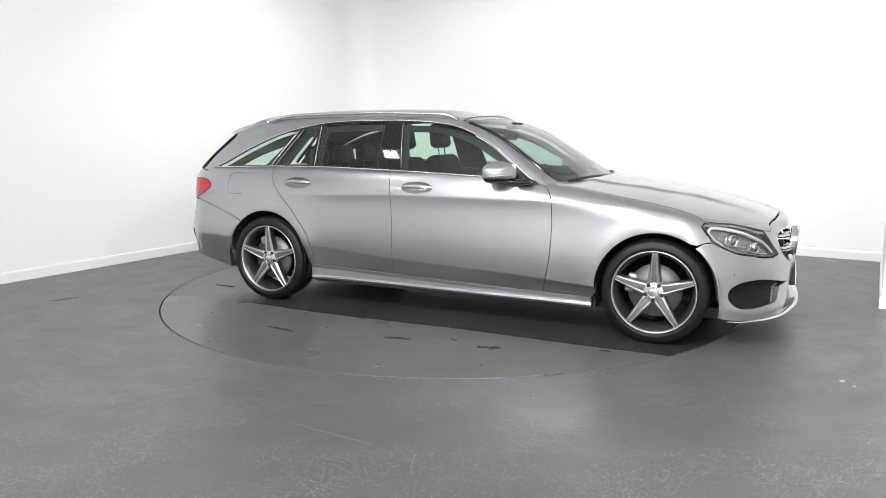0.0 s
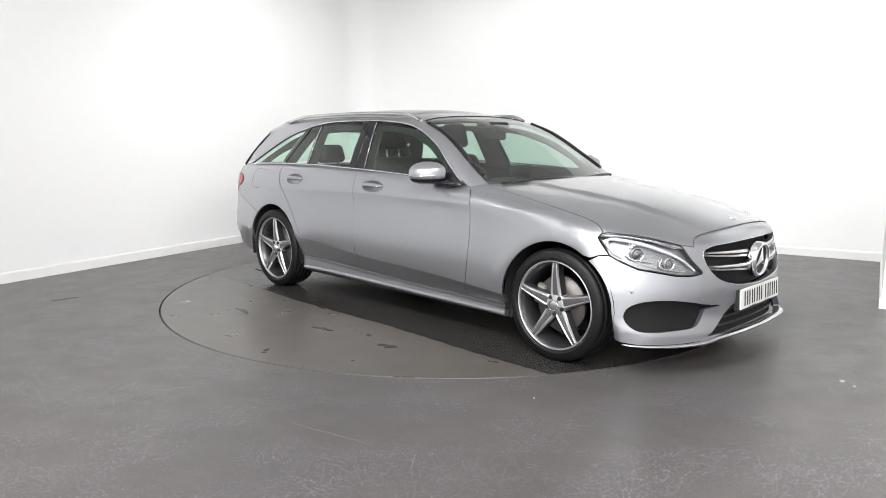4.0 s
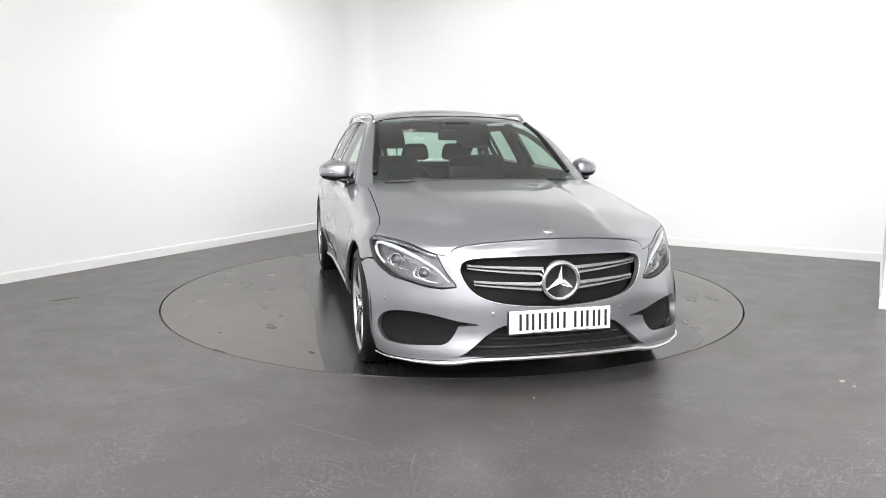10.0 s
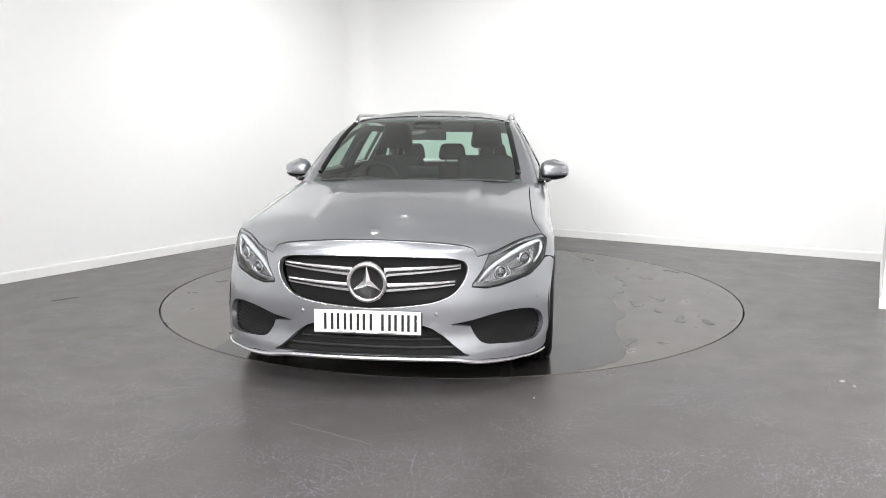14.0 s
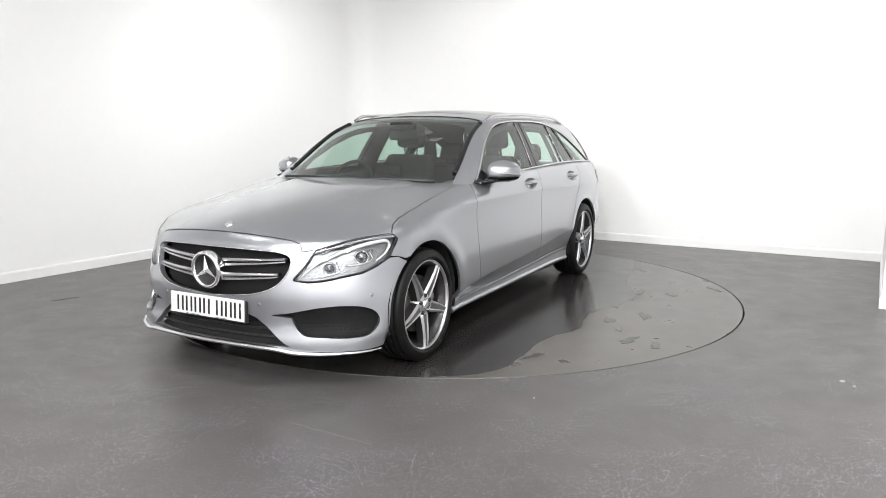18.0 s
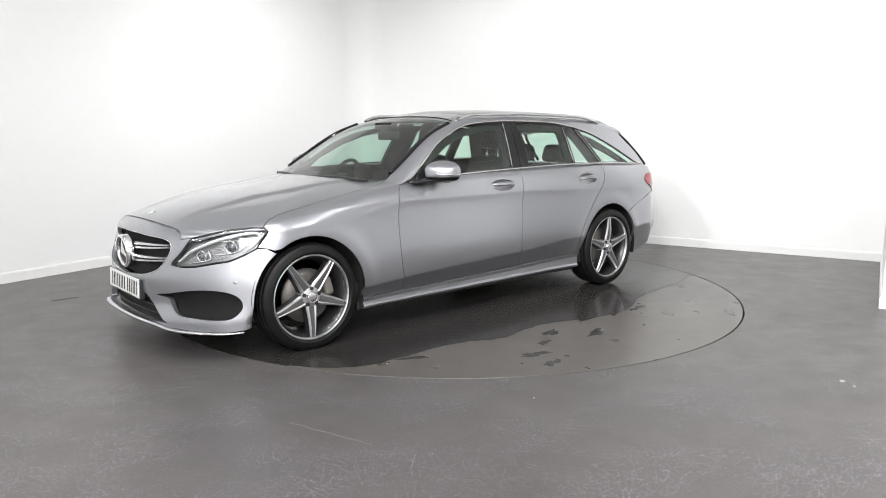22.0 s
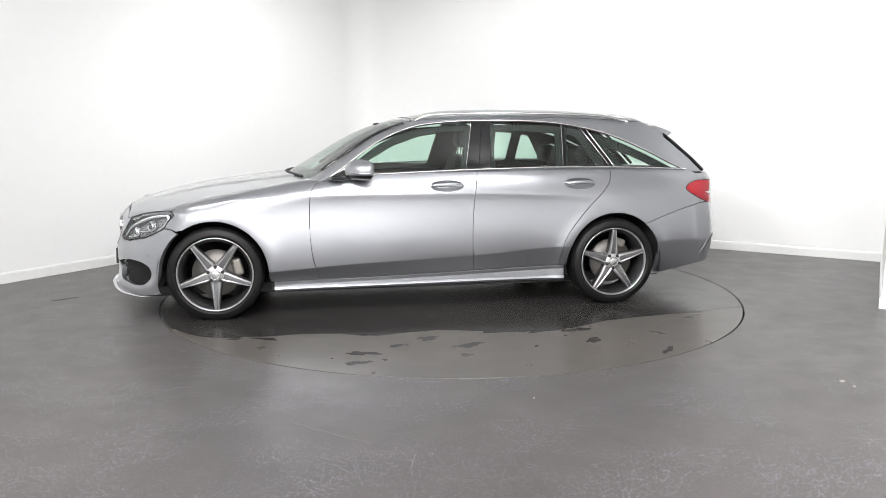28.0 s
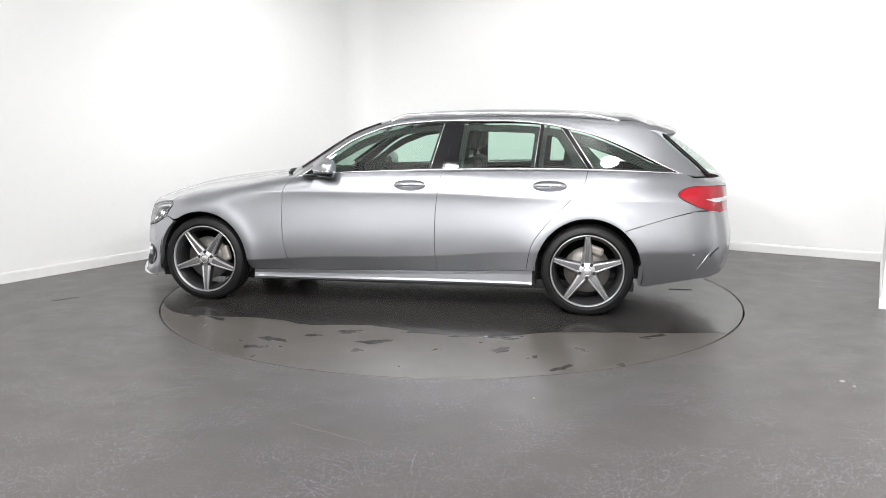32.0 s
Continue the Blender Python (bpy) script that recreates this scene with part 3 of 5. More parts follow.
# front wing: door edge, bonnet edge, lamp tip, arch
BONNET_EDGE = [(0.80, 0.742), (0.95, 0.742), (1.10, 0.745), (1.37, 0.757), (1.55, 0.770), (1.63, 0.787), (1.684, 0.816)]


def on_hood(xy):
    z = hood_map(np.array([p[0] for p in xy]), np.array([p[1] for p in xy]))[:, 2]
    return [(x, y, float(k)) for (x, y), k in zip(xy, z)]


edge3 = on_hood([tuple(p) for p in spline(BONNET_EDGE, 24)])
ARCH_F = arc(1.425, 0.32, 0.357, 53, 190)
ARCH_F[-1] = (1.055, 0.25)
wing = flank_dom(at_side(list(DOOR_F)) + edge3 + at_side([(1.668, 0.724), (1.685, 0.700), (1.712, 0.668), (1.734, 0.636), (1.69, 0.630), (1.655, 0.616)] + ARCH_F[1:]))
edge_dom = flank_dom(edge3)
edge_lines = [edge_dom - np.array([0.0, d]) for d in (0.010, 0.020, 0.031, 0.043, 0.056)]
both(patch("front_wing", wing, flank, 0.024, M_PAINT, car, flip=True, lines=crease_lines(0.7, 1.6) + edge_lines))

# rear quarter
ARCH_RF = arc(-1.425, 0.32, 0.360, -8, 130)
LAMP_CORNER = [tuple(p) for p in spline([(-2.135, 0.904), (-2.090, 0.898), (-2.037, 0.879), (-2.008, 0.849), (-2.036, 0.820), (-2.090, 0.791), (-2.135, 0.769)], 20)]
q = list(DOOR_R) + along(BELT, -1.43, -2.06) + [(-2.12, 0.955)] + LAMP_CORNER + [(-2.205, 0.741), (-2.13, 0.735), (-1.95, 0.690), (-1.80, 0.645)] + list(reversed(ARCH_RF))
q[-1] = (-1.068, 0.302)
side_panel("rear_quarter_panel", q)

# front bumper with the nose panel over the grille
LAMP_TIP, LAMP_TOP, LAMP_LOW = (1.671, 0.840, 0.724), (2.037, 0.510, 0.675), (2.087, 0.490, 0.536)
lamp_lower = [(1.714, 0.838, 0.672), (1.740, 0.842, 0.634), (1.795, 0.808, 0.602), (1.870, 0.765, 0.568), (1.925, 0.711, 0.556), (2.005, 0.620, 0.534), (2.050, 0.550, 0.529)]
lamp_upper = [(1.685, 0.818, 0.744), (1.762, 0.762, 0.743), (1.873, 0.670, 0.724), (1.980, 0.583, 0.692)]
lamp_inner = [(1.998, 0.566, 0.684), (2.046, 0.532, 0.608), (2.084, 0.490, 0.548)]
# bonnet: its edge runs along the wing, over the lamp and along the nose panel
NOSE_LINE = [(2.026, 0.497, 0.700), (2.020, 0.487, 0.716), (2.022, 0.430, 0.733), (2.052, 0.260, 0.750), (2.066, 0.10, 0.758), (2.067, 0.001, 0.760)]
lamp_top_s = spline(ring_pts(lamp_upper + [LAMP_TOP]), 16)
nose_s = ring_pts(NOSE_LINE)
brim = ring_map(np.concatenate([lamp_top_s[:, 0], nose_s[:, 0]]), np.concatenate([lamp_top_s[:, 1], nose_s[:, 1]]) - 0.004)
half = [tuple(p) for p in spline([(0.775, 0.68), (0.80, 0.722), (0.86, 0.740), (0.95, 0.742)] + BONNET_EDGE[2:], 28)] + [(float(p[0]), float(p[1])) for p in brim[:-1]] + [(float(brim[-1][0]), 0.0)]
rear_edge = [(0.972, 0.0), (0.940, 0.3), (0.855, 0.55)]
out = half + [(x, -y) for x, y in half[::-1][1:]] + [(x, -y) for x, y in rear_edge[::-1]] + rear_edge[1:]
patch("bonnet", np.array(out), hood_map, 0.03, M_PAINT, car)

part_mesh("bonnet_edge", tube([(float(p[0]) - 0.012, float(p[1]), float(p[2]) - 0.010) for p in brim] + [(float(p[0]) - 0.012, -float(p[1]), float(p[2]) - 0.010) for p in brim[::-1][1:]], 0.0085, 8), M_PAINT, car)
bl = ring_pts([(1.69, 0.86, 0.630), (1.738, 0.842, 0.632)] + [(x, y, z - 0.004) for x, y, z in lamp_lower[2:]] + [LAMP_LOW] + lamp_inner[::-1] + [lamp_upper[-1], LAMP_TOP] + [(x, y, z - 0.007) for x, y, z in NOSE_LINE])
low = ring_pts([(2.185, 0.001, 0.205), (2.17, 0.30, 0.205), (2.10, 0.50, 0.186), (2.02, 0.62, 0.178), (1.90, 0.78, 0.178), (1.80, 0.855, 0.188), (1.785, 0.87, 0.33)])
arch_front = ring_pts(at_side(arc(1.425, 0.32, 0.357, 8, 52, 8)))
mirror = lambda o: np.stack([2 * MID_S - o[:, 0], o[:, 1]], 1)[::-1]
right_half = np.vstack([low, arch_front, bl])
bumper_outline = np.vstack([right_half, mirror(right_half)[1:-1]])


def ring_yz(yz, x=None):
    """(y, z) points on the nose to ring coordinates."""
    r = []
    for y, z in yz:
        xx = float(NOSE(z) - NOSE_DROP(abs(y)) * (1 + 0.55 * min(max(z - 0.45, -0.2), 0.4)))
        s = ring_s(xx, abs(y))
        r.append((s if y >= 0 else 2 * MID_S - s, z))
    return np.array(r)


def sym(yz):
    return yz + [(-y, z) for y, z in yz[::-1] if abs(y) > 1e-6]


GRILLE = sym([tuple(p) for p in spline([(0.0, 0.684), (0.25, 0.682), (0.41, 0.672), (0.458, 0.652), (0.470, 0.618), (0.452, 0.560), (0.408, 0.508), (0.33, 0.474), (0.18, 0.450), (0.0, 0.438)], 34)])
FOG = [tuple(p) for p in spline([(0.487, 0.374), (0.60, 0.397), (0.70, 0.405), (0.775, 0.395), (0.815, 0.368), (0.832, 0.325), (0.825, 0.282), (0.803, 0.254), (0.75, 0.246), (0.64, 0.252), (0.545, 0.266), (0.505, 0.310), (0.487, 0.350)], 44)] + [(0.44, 0.357), (0.392, 0.361), (0.44, 0.367)]
INTAKE = sym([(0.0, 0.372), (0.18, 0.370), (0.265, 0.357), (0.306, 0.343), (0.361, 0.305), (0.416, 0.256), (0.457, 0.222), (0.485, 0.208), (0.44, 0.212), (0.2, 0.216), (0.0, 0.218)])
fog_l, fog_r = ring_yz(FOG), ring_yz([(-y, z) for y, z in FOG])
patch("front_bumper", bumper_outline, ring_map, 0.025, M_PAINT, car, holes=(ring_yz(GRILLE), fog_l, fog_r, ring_yz(INTAKE)), flip=True, lip=0.03)

# rear bumper, tailgate, tail lamps (the flank side; the tail itself wraps to the middle)
RMID = AX_R - RING * math.pi / 2
rear_half = ring_pts([(-1.785, 0.88, 0.235), (-1.78, 0.88, 0.35)]) .tolist() + ring_pts(at_side(arc(-1.425, 0.32, 0.360, 172, 130, 7))).tolist() + ring_pts(at_side([(-1.80, 0.645), (-1.95, 0.690), (-2.13, 0.735)]) + [(-2.25, 0.68, 0.735), (-2.42, 0.30, 0.735), (-2.44, 0.001, 0.735), (-2.44, 0.001, 0.30), (-2.40, 0.45, 0.30), (-2.30, 0.62, 0.285), (-2.15, 0.76, 0.262), (-1.95, 0.85, 0.222), (-1.82, 0.88, 0.205)]).tolist()
rb = patch("rear_bumper", np.array(rear_half), ring_map, 0.03, M_PAINT, car, flip=True, gap=0.001)
both(rb)
tl = ring_pts(at_side(LAMP_CORNER[::-1]) + [(-2.28, 0.62, 0.902), (-2.36, 0.45, 0.89), (-2.38, 0.42, 0.722), (-2.31, 0.63, 0.720), (-2.215, 0.739, 0.738)])
tail_l, tail_r = both(patch("tail_lamp", tl, ring_map, 0.02, M_RED, car, flip=True, label="red tail lamp lens with a pale strip", push=0.004))
tg = ring_pts([(-2.12, 0.77, 0.958), (-2.30, 0.62, 0.958), (-2.41, 0.2, 0.958), (-2.41, 0.001, 0.958), (-2.43, 0.001, 0.738), (-2.40, 0.40, 0.738), (-2.36, 0.46, 0.89), (-2.28, 0.62, 0.904), (-2.14, 0.76, 0.906)])
both(patch("tailgate", tg, ring_map, 0.03, M_PAINT, car, flip=True, gap=0.001))

# the painted corner between wing, bonnet and windscreen pillar
corner = [(0.90, 0.745), (0.84, 0.735), (0.79, 0.69), (0.76, 0.62), (0.70, 0.63), (0.62, 0.70), (0.62, 0.80), (0.70, 0.815), (0.76, 0.785), (0.81, 0.745)]
both(patch("scuttle_corner", np.array(corner), hood_map, 0.03, M_PAINT, car, gap=0, push=-0.002))

# ---------------------------------------------------------------- glasshouse
DLO_TOP = [(0.70, 0.935), (0.62, 0.972), (0.50, 1.058), (0.30, 1.198), (0.04, 1.303), (-0.22, 1.338), (-0.50, 1.347), (-1.03, 1.332), (-1.43, 1.252), (-1.71, 1.139), (-1.92, 1.035), (-2.03, 0.986)]
dlo = spline(DLO_TOP, 60)


def on_cabin(xz):
    y = glass_map(np.array([p[0] for p in xz]), np.array([p[1] for p in xz]))[:, 1]
    return [(float(x), float(k), float(z)) for (x, z), k in zip(xz, y)]


dlo3 = on_cabin([tuple(p) for p in dlo])
SCREEN_EDGE = [(1.345, 0.545), (1.325, 0.575), (1.26, 0.600), (1.18, 0.625), (1.08, 0.655), (1.00, 0.675), (0.94, 0.69)]
edge_x = screen_map(np.array([p[1] for p in SCREEN_EDGE]), np.array([p[0] for p in SCREEN_EDGE]))
RAIL_Y = pchip([0.2, -0.3, -1.0, -1.6, -2.1], [0.545, 0.575, 0.565, 0.545, 0.50])
rail_xy = [(x, float(RAIL_Y(x))) for x in np.linspace(-1.93, 0.02, 30)]
rail3 = [tuple(map(float, p)) for p in roof_map(np.array([p[0] for p in rail_xy]), np.array([p[1] for p in rail_xy]))]
d_pillar = on_cabin([(-2.12, 0.965), (-2.20, 0.965), (-2.10, 1.065), (-1.96, 1.18), (-1.875, 1.262)])
frame_out = upper_dom(dlo3 + d_pillar + rail3 + [tuple(map(float, p)) for p in edge_x])
both(patch("pillar_lining", frame_out, upper, 0.05, M_CABIN, car, flip=True, gap=0.004, lip=0, push=-0.014, label="black inner pillar lining"))
both(patch("roof_side_frame", frame_out, upper, 0.025, M_PAINT, car, flip=True, gap=0.0015))

hdr = [(0.02, 0.55), (0.075, 0.50), (0.115, 0.35), (0.135, 0.18), (0.14, 0.0)]
roof_half = [(x, y - 0.002) for x, y in rail_xy] + hdr[1:]
ro = roof_half + [(x, -y) for x, y in roof_half[::-1][1:]]
glass_half = [(-1.25, 0.0), (-1.25, 0.46), (-1.22, 0.49), (-0.24, 0.505), (-0.16, 0.47), (-0.125, 0.33), (-0.11, 0.15), (-0.105, 0.0)]
gl = glass_half + [(x, -y) for x, y in glass_half[::-1][1:-1]]
patch("roof", np.array(ro), roof_map, 0.03, M_PAINT, car, holes=(np.array(gl),))
patch("glass_roof", np.array(gl), roof_map, 0.03, M_BLACK, car, label="dark glass sunroof panel")

scr_half = [(0.0, 1.378), (0.25, 1.374), (0.42, 1.362), (0.535, 1.345), (0.572, 1.325), (0.597, 1.26), (0.622, 1.18), (0.652, 1.08), (0.672, 1.00), (0.69, 0.94)]
so = scr_half + [(0.3, 0.93), (-0.3, 0.93)] + [(-y, z) for y, z in scr_half[::-1][:-1]]
patch("windscreen", np.array(so), screen_map, 0.04, M_SCREEN, car, gap=0.001, lip=0, label="tinted windscreen")
tail_half = [(0.0, 1.265), (0.45, 1.262), (0.56, 1.235), (0.62, 1.08), (0.635, 1.00), (0.60, 0.98), (0.0, 0.97)]
tailo = tail_half + [(-y, z) for y, z in tail_half[::-1][1:-1]]
patch("rear_window", np.array(tailo), tail_map, 0.05, M_GLASS, car, lip=0, flip=True, label="tinted tailgate window")

top_z = pchip([p[0] for p in DLO_TOP], [p[1] for p in DLO_TOP])
belt_g = lambda x: float(BELT(x)) + 0.006


def pane(name, x0b, x0t, x1b, x1t, material, **kw):
    """A pane or pillar between two slanting edges, from the belt to the window line."""
    tt = lambda x: float(top_z(x)) - 0.012
    o = [(x, tt(x)) for x in np.linspace(x0t, x1t, 14)] + [(x, belt_g(x)) for x in np.linspace(x1b, x0b, 14)]
    return both(patch(name, np.array(o), glass_map, 0.05, material, car, lip=kw.get("lip", 0), gap=0.0, push=kw.get("push", 0.0), label=kw.get("label", ""), flip=True))


pane("front_door_window", -0.310, -0.385, 0.655, 0.62, M_GLASS, label="green-tinted side window")
pane("centre_pillar", -0.497, -0.525, -0.310, -0.385, M_BLACK, lip=0.02, push=0.003, label="gloss black centre pillar trim")
pane("rear_door_window", -1.040, -1.072, -0.497, -0.525, M_GLASS, label="green-tinted side window")
pane("window_divider", -1.064, -1.096, -1.040, -1.072, M_BLACK, lip=0.02, push=0.003)
pane("rear_fixed_window", -1.405, -1.215, -1.064, -1.096, M_GLASS, label="green-tinted side window")
pane("rear_pillar", -1.450, -1.268, -1.405, -1.215, M_BLACK, lip=0.02, push=0.003, label="gloss black rear pillar trim")
pane("quarter_window", -1.985, -1.985, -1.450, -1.268, M_GLASS, label="green-tinted curved quarter window")

# slim bright strips on the pillars
for (xb, xt), r in (((-1.446, -1.266), 0.0035), ((-1.409, -1.220), 0.002), ((-1.040, -1.072), 0.0026), ((-0.310, -0.385), 0.0022)):
    zt, zb = float(top_z(xt)) - 0.014, belt_g(xb)
    pts = on_cabin([(xb + (xt - xb) * i / 7, zb + (zt - zb) * i / 7) for i in range(8)])
    both(part_mesh("pillar_strip", tube([(x, y + 0.005, z) for x, y, z in pts], r, 6, up=(0, 1, 0)), M_SATIN, car))

# the seam between the door frames on the centre pillar
pts = on_cabin([(-0.408 - 0.055 * i / 7, belt_g(-0.41) + (float(top_z(-0.463)) - 0.014 - belt_g(-0.41)) * i / 7) for i in range(8)])
both(part_mesh("pillar_seam", tube([(x, y + 0.004, z) for x, y, z in pts], 0.003, 6, up=(0, 1, 0)), M_BLACK, car))

# bright trim round the windows
trim = [Vector(p) + Vector((0, 0.003, 0)) for p in dlo3[2:]]
both(part_mesh("window_trim", tube(trim, 0.0085, 8, 0.8), M_SATIN, car, "bright chrome strip over the windows"))
belt_pts = [(x, float(side_width(np.array([x]), np.array([float(BELT(x))]))[0]) - 0.002, float(BELT(x)) + 0.004) for x in np.linspace(0.66, -2.035, 50)]
gw = glass_map(np.array([p[0] for p in belt_pts]), np.array([p[2] for p in belt_pts]))[:, 1]
belt_pts = [(x, max(y, float(g) + 0.004), z) for (x, y, z), g in zip(belt_pts, gw)]
both(part_mesh("belt_trim", tube(belt_pts, 0.0068, 8, 0.9), M_SATIN, car, "bright chrome strip under the windows"))

# roof rails
rx = np.linspace(0.02, -1.62, 40)
rp = roof_map(rx, np.array([float(RAIL_Y(x)) + 0.012 for x in rx]))
lift = np.clip(np.minimum((0.02 - rx) / 0.16, (rx + 1.62) / 0.28), 0, 1)
lift = lift * (2 - lift)
rail_pts = [(p[0], p[1], p[2] + 0.006 + 0.030 * l) for p, l in zip(rp, lift)]
both(part_mesh("roof_rail", tube(rail_pts, 0.014, 10, 0.9), M_SATIN, car, "satin aluminium roof rail"))


# ---------------------------------------------------------------- wheels
R_T = 0.318


def wheel(x, y, phase, name="wheel"):
    """A tyre and a five-spoke alloy rim; the outer face looks along +y."""
    hub = new(name)
    hub.parent = car
    s = 1 if y > 0 else -1
    hub.matrix_local = pose(x, y, R_T, 0, 0, 0 if s > 0 else 180)
    tagged(hub, "alloy wheel with five machined star spokes")
    prof = [(0.228, -0.10), (0.235, -0.108), (0.285, -0.112), (0.308, -0.100), (R_T - 0.002, -0.075)]
    for i in range(4):
        c = -0.055 + i * 0.036
        prof += [(R_T, c - 0.013), (R_T, c + 0.013), (R_T - 0.007, c + 0.014), (R_T - 0.007, c + 0.021)]
    prof += [(R_T - 0.002, 0.082), (0.310, 0.096), (0.296, 0.106), (0.272, 0.111), (0.266, 0.1125), (0.263, 0.110), (0.257, 0.106), (0.252, 0.098), (0.246, 0.088)]
    part_mesh("tyre", lathe(prof, 72), M_TYRE, hub, "black low-profile tyre")
    lipm = [(0.251, 0.086), (0.2525, 0.100), (0.250, 0.104), (0.246, 0.104), (0.2425, 0.098), (0.240, 0.086)]
    rim = part_mesh("rim", lathe(lipm, 72), M_RIM, hub, "machined alloy rim")
    part_mesh("barrel", lathe([(0.2405, 0.088), (0.226, 0.070), (0.215, 0.03), (0.208, -0.06), (0.228, -0.10)], 48), M_RIM_DARK, hub)
    # spokes: two bright ridges with a satin groove between them, wide at the hub, on dark flanks
    verts, groove_v = [], []
    st = [(0.044, 0.0310, 0.088), (0.066, 0.0370, 0.091), (0.09, 0.0335, 0.094), (0.13, 0.0285, 0.098), (0.18, 0.0232, 0.101), (0.215, 0.0198, 0.101), (0.2395, 0.0175, 0.099)]
    for r, w, h in st:
        g = w * 0.46
        verts += [(-w, h - 0.013, r), (-w * 0.80, h - 0.002, r), (-w * 0.66, h, r), (-g, h - 0.005, r), (g, h - 0.005, r), (w * 0.66, h, r), (w * 0.80, h - 0.002, r), (w, h - 0.013, r)]
        groove_v += [(-g, h - 0.005, r), (0, h - 0.004, r), (g, h - 0.005, r)]
    n = len(st)
    faces = [(8 * i + k, 8 * i + k + 1, 8 * i + k + 9, 8 * i + k + 8) for i in range(n - 1) for k in (0, 1, 2, 4, 5, 6)]
    face = flat_mesh("spoke", verts, faces)
    groove = flat_mesh("spoke_groove", groove_v, [(3 * i + k, 3 * i + k + 1, 3 * i + k + 4, 3 * i + k + 3) for i in range(n - 1) for k in (0, 1)])
    groove.materials.append(M_RIM_GROOVE)
    flank_v = []
    for r, w, h in st:
        flank_v += [(-w, h - 0.013, r), (-w - 0.003, h - 0.055, r), (w + 0.003, h - 0.055, r), (w, h - 0.013, r)]
    ff = [(4 * i + k, 4 * i + k + 1, 4 * i + k + 5, 4 * i + k + 4) for i in range(n - 1) for k in range(3)] + [(0, 3, 2, 1)]
    flankm = flat_mesh("spoke_flank", flank_v, ff)
    face.materials.append(M_RIM)
    flankm.materials.append(M_RIM_DARK)
    for i in range(5):
        a = pose(0, 0, 0, 0, phase * s + 72 * i, 0)
        sp = new("spoke", face)
        sp.parent, sp.matrix_local = hub, a
        sf = new("spoke_flank", flankm)
        sf.parent, sf.matrix_local = sp, Matrix()
        sg = new("spoke_groove", groove)
        sg.parent, sg.matrix_local = sp, Matrix()
        # wheel bolt between spokes
        b = new("wheel_bolt", BOLT)
        b.parent = hub
        b.matrix_local = pose(0, 0, 0, 0, phase * s + 72 * i + 36, 0) @ pose(0, 0.0840, 0.050)
    part_mesh("hub_carrier", lathe([(0.001, 0.089), (0.052, 0.089), (0.066, 0.080), (0.072, 0.03)], 32), M_RIM, hub)
    part_mesh("hub_cap", lathe([(0.001, 0.103), (0.026, 0.103), (0.032, 0.100), (0.034, 0.080)], 32), M_SATIN, hub, "round silver hub cap")
    part_mesh("cap_ring", lathe([(0.027, 0.1055), (0.030, 0.1075), (0.033, 0.1055), (0.034, 0.10)], 32), M_CHROME, hub)
    part_mesh("brake_disc", lathe([(0.06, 0.032), (0.160, 0.030), (0.160, 0.006), (0.06, 0.004)], 56), M_DISC_IRON, hub, "rusty steel brake disc")
    bm = bmesh.new()
    box(bm, -0.06, 0.06, 0.0, 0.050, 0.115, 0.178, 0.018)
    cal = part("brake_caliper", bm, M_CALIPER, hub)
    cal.matrix_local = pose(0, 0, 0, 0, -75 if s > 0 else 75, 0) if x > 0 else pose(0, 0, 0, 0, -20 if s > 0 else 20, 0)
    return hub


bm = bmesh.new()
bmesh.ops.create_cone(bm, cap_ends=True, segments=6, radius1=0.0135, radius2=0.012, depth=0.02, matrix=Matrix.Rotation(radians(-90), 4, "X"))
BOLT = bpy.data.meshes.new("wheel_bolt")
bm.to_mesh(BOLT)
bm.free()
BOLT.materials.append(M_PLASTIC)
W_Y = 0.775
wheel(1.42, W_Y, 180)
wheel(1.42, -W_Y, 0)
wheel(-1.42, W_Y, 0)
wheel(-1.42, -W_Y, 0)

# wheel wells, underbody and the dark inside of the flanks
for wx in (1.425, -1.425):
    for s in (1, -1):
        verts, faces = [], []
        n = 24
        for i in range(n + 1):
            a = radians(-14 + 208 * i / n)
            for yy in (0.862, 0.45):
                verts.append((wx + 0.372 * math.cos(a), s * yy, 0.32 + 0.372 * math.sin(a)))
        for i in range(n):
            faces.append((2 * i, 2 * i + 1, 2 * i + 3, 2 * i + 2))
        faces.append(tuple(2 * i + 1 for i in range(n + 1)))
        part_mesh("wheel_arch_liner", flat_mesh("liner", verts, faces), M_DARK, car, "black wheel arch liner")
bm = bmesh.new()
box(bm, -2.12, 2.02, -0.44, 0.44, 0.19, 0.26, 0.01)
box(bm, -1.05, 1.06, -0.80, 0.80, 0.165, 0.26, 0.01)
# the slabs from here on are added to block light under the car
box(bm, 1.82, 2.06, -0.46, 0.46, 0.21, 0.26, 0.01)
box(bm, -2.16, -1.83, -0.60, 0.60, 0.26, 0.34, 0.01)
for x0, x1 in ((-1.062, -1.0), (1.0, 1.062)):
    box(bm, x0, x1, -0.80, 0.80, 0.172, 0.34, 0.008)
box(bm, -1.76, 1.93, -0.60, 0.60, 0.125, 0.20, 0.01)
part("underbody", bm, M_PLASTIC, car, "black underbody tray with added slabs that block light")


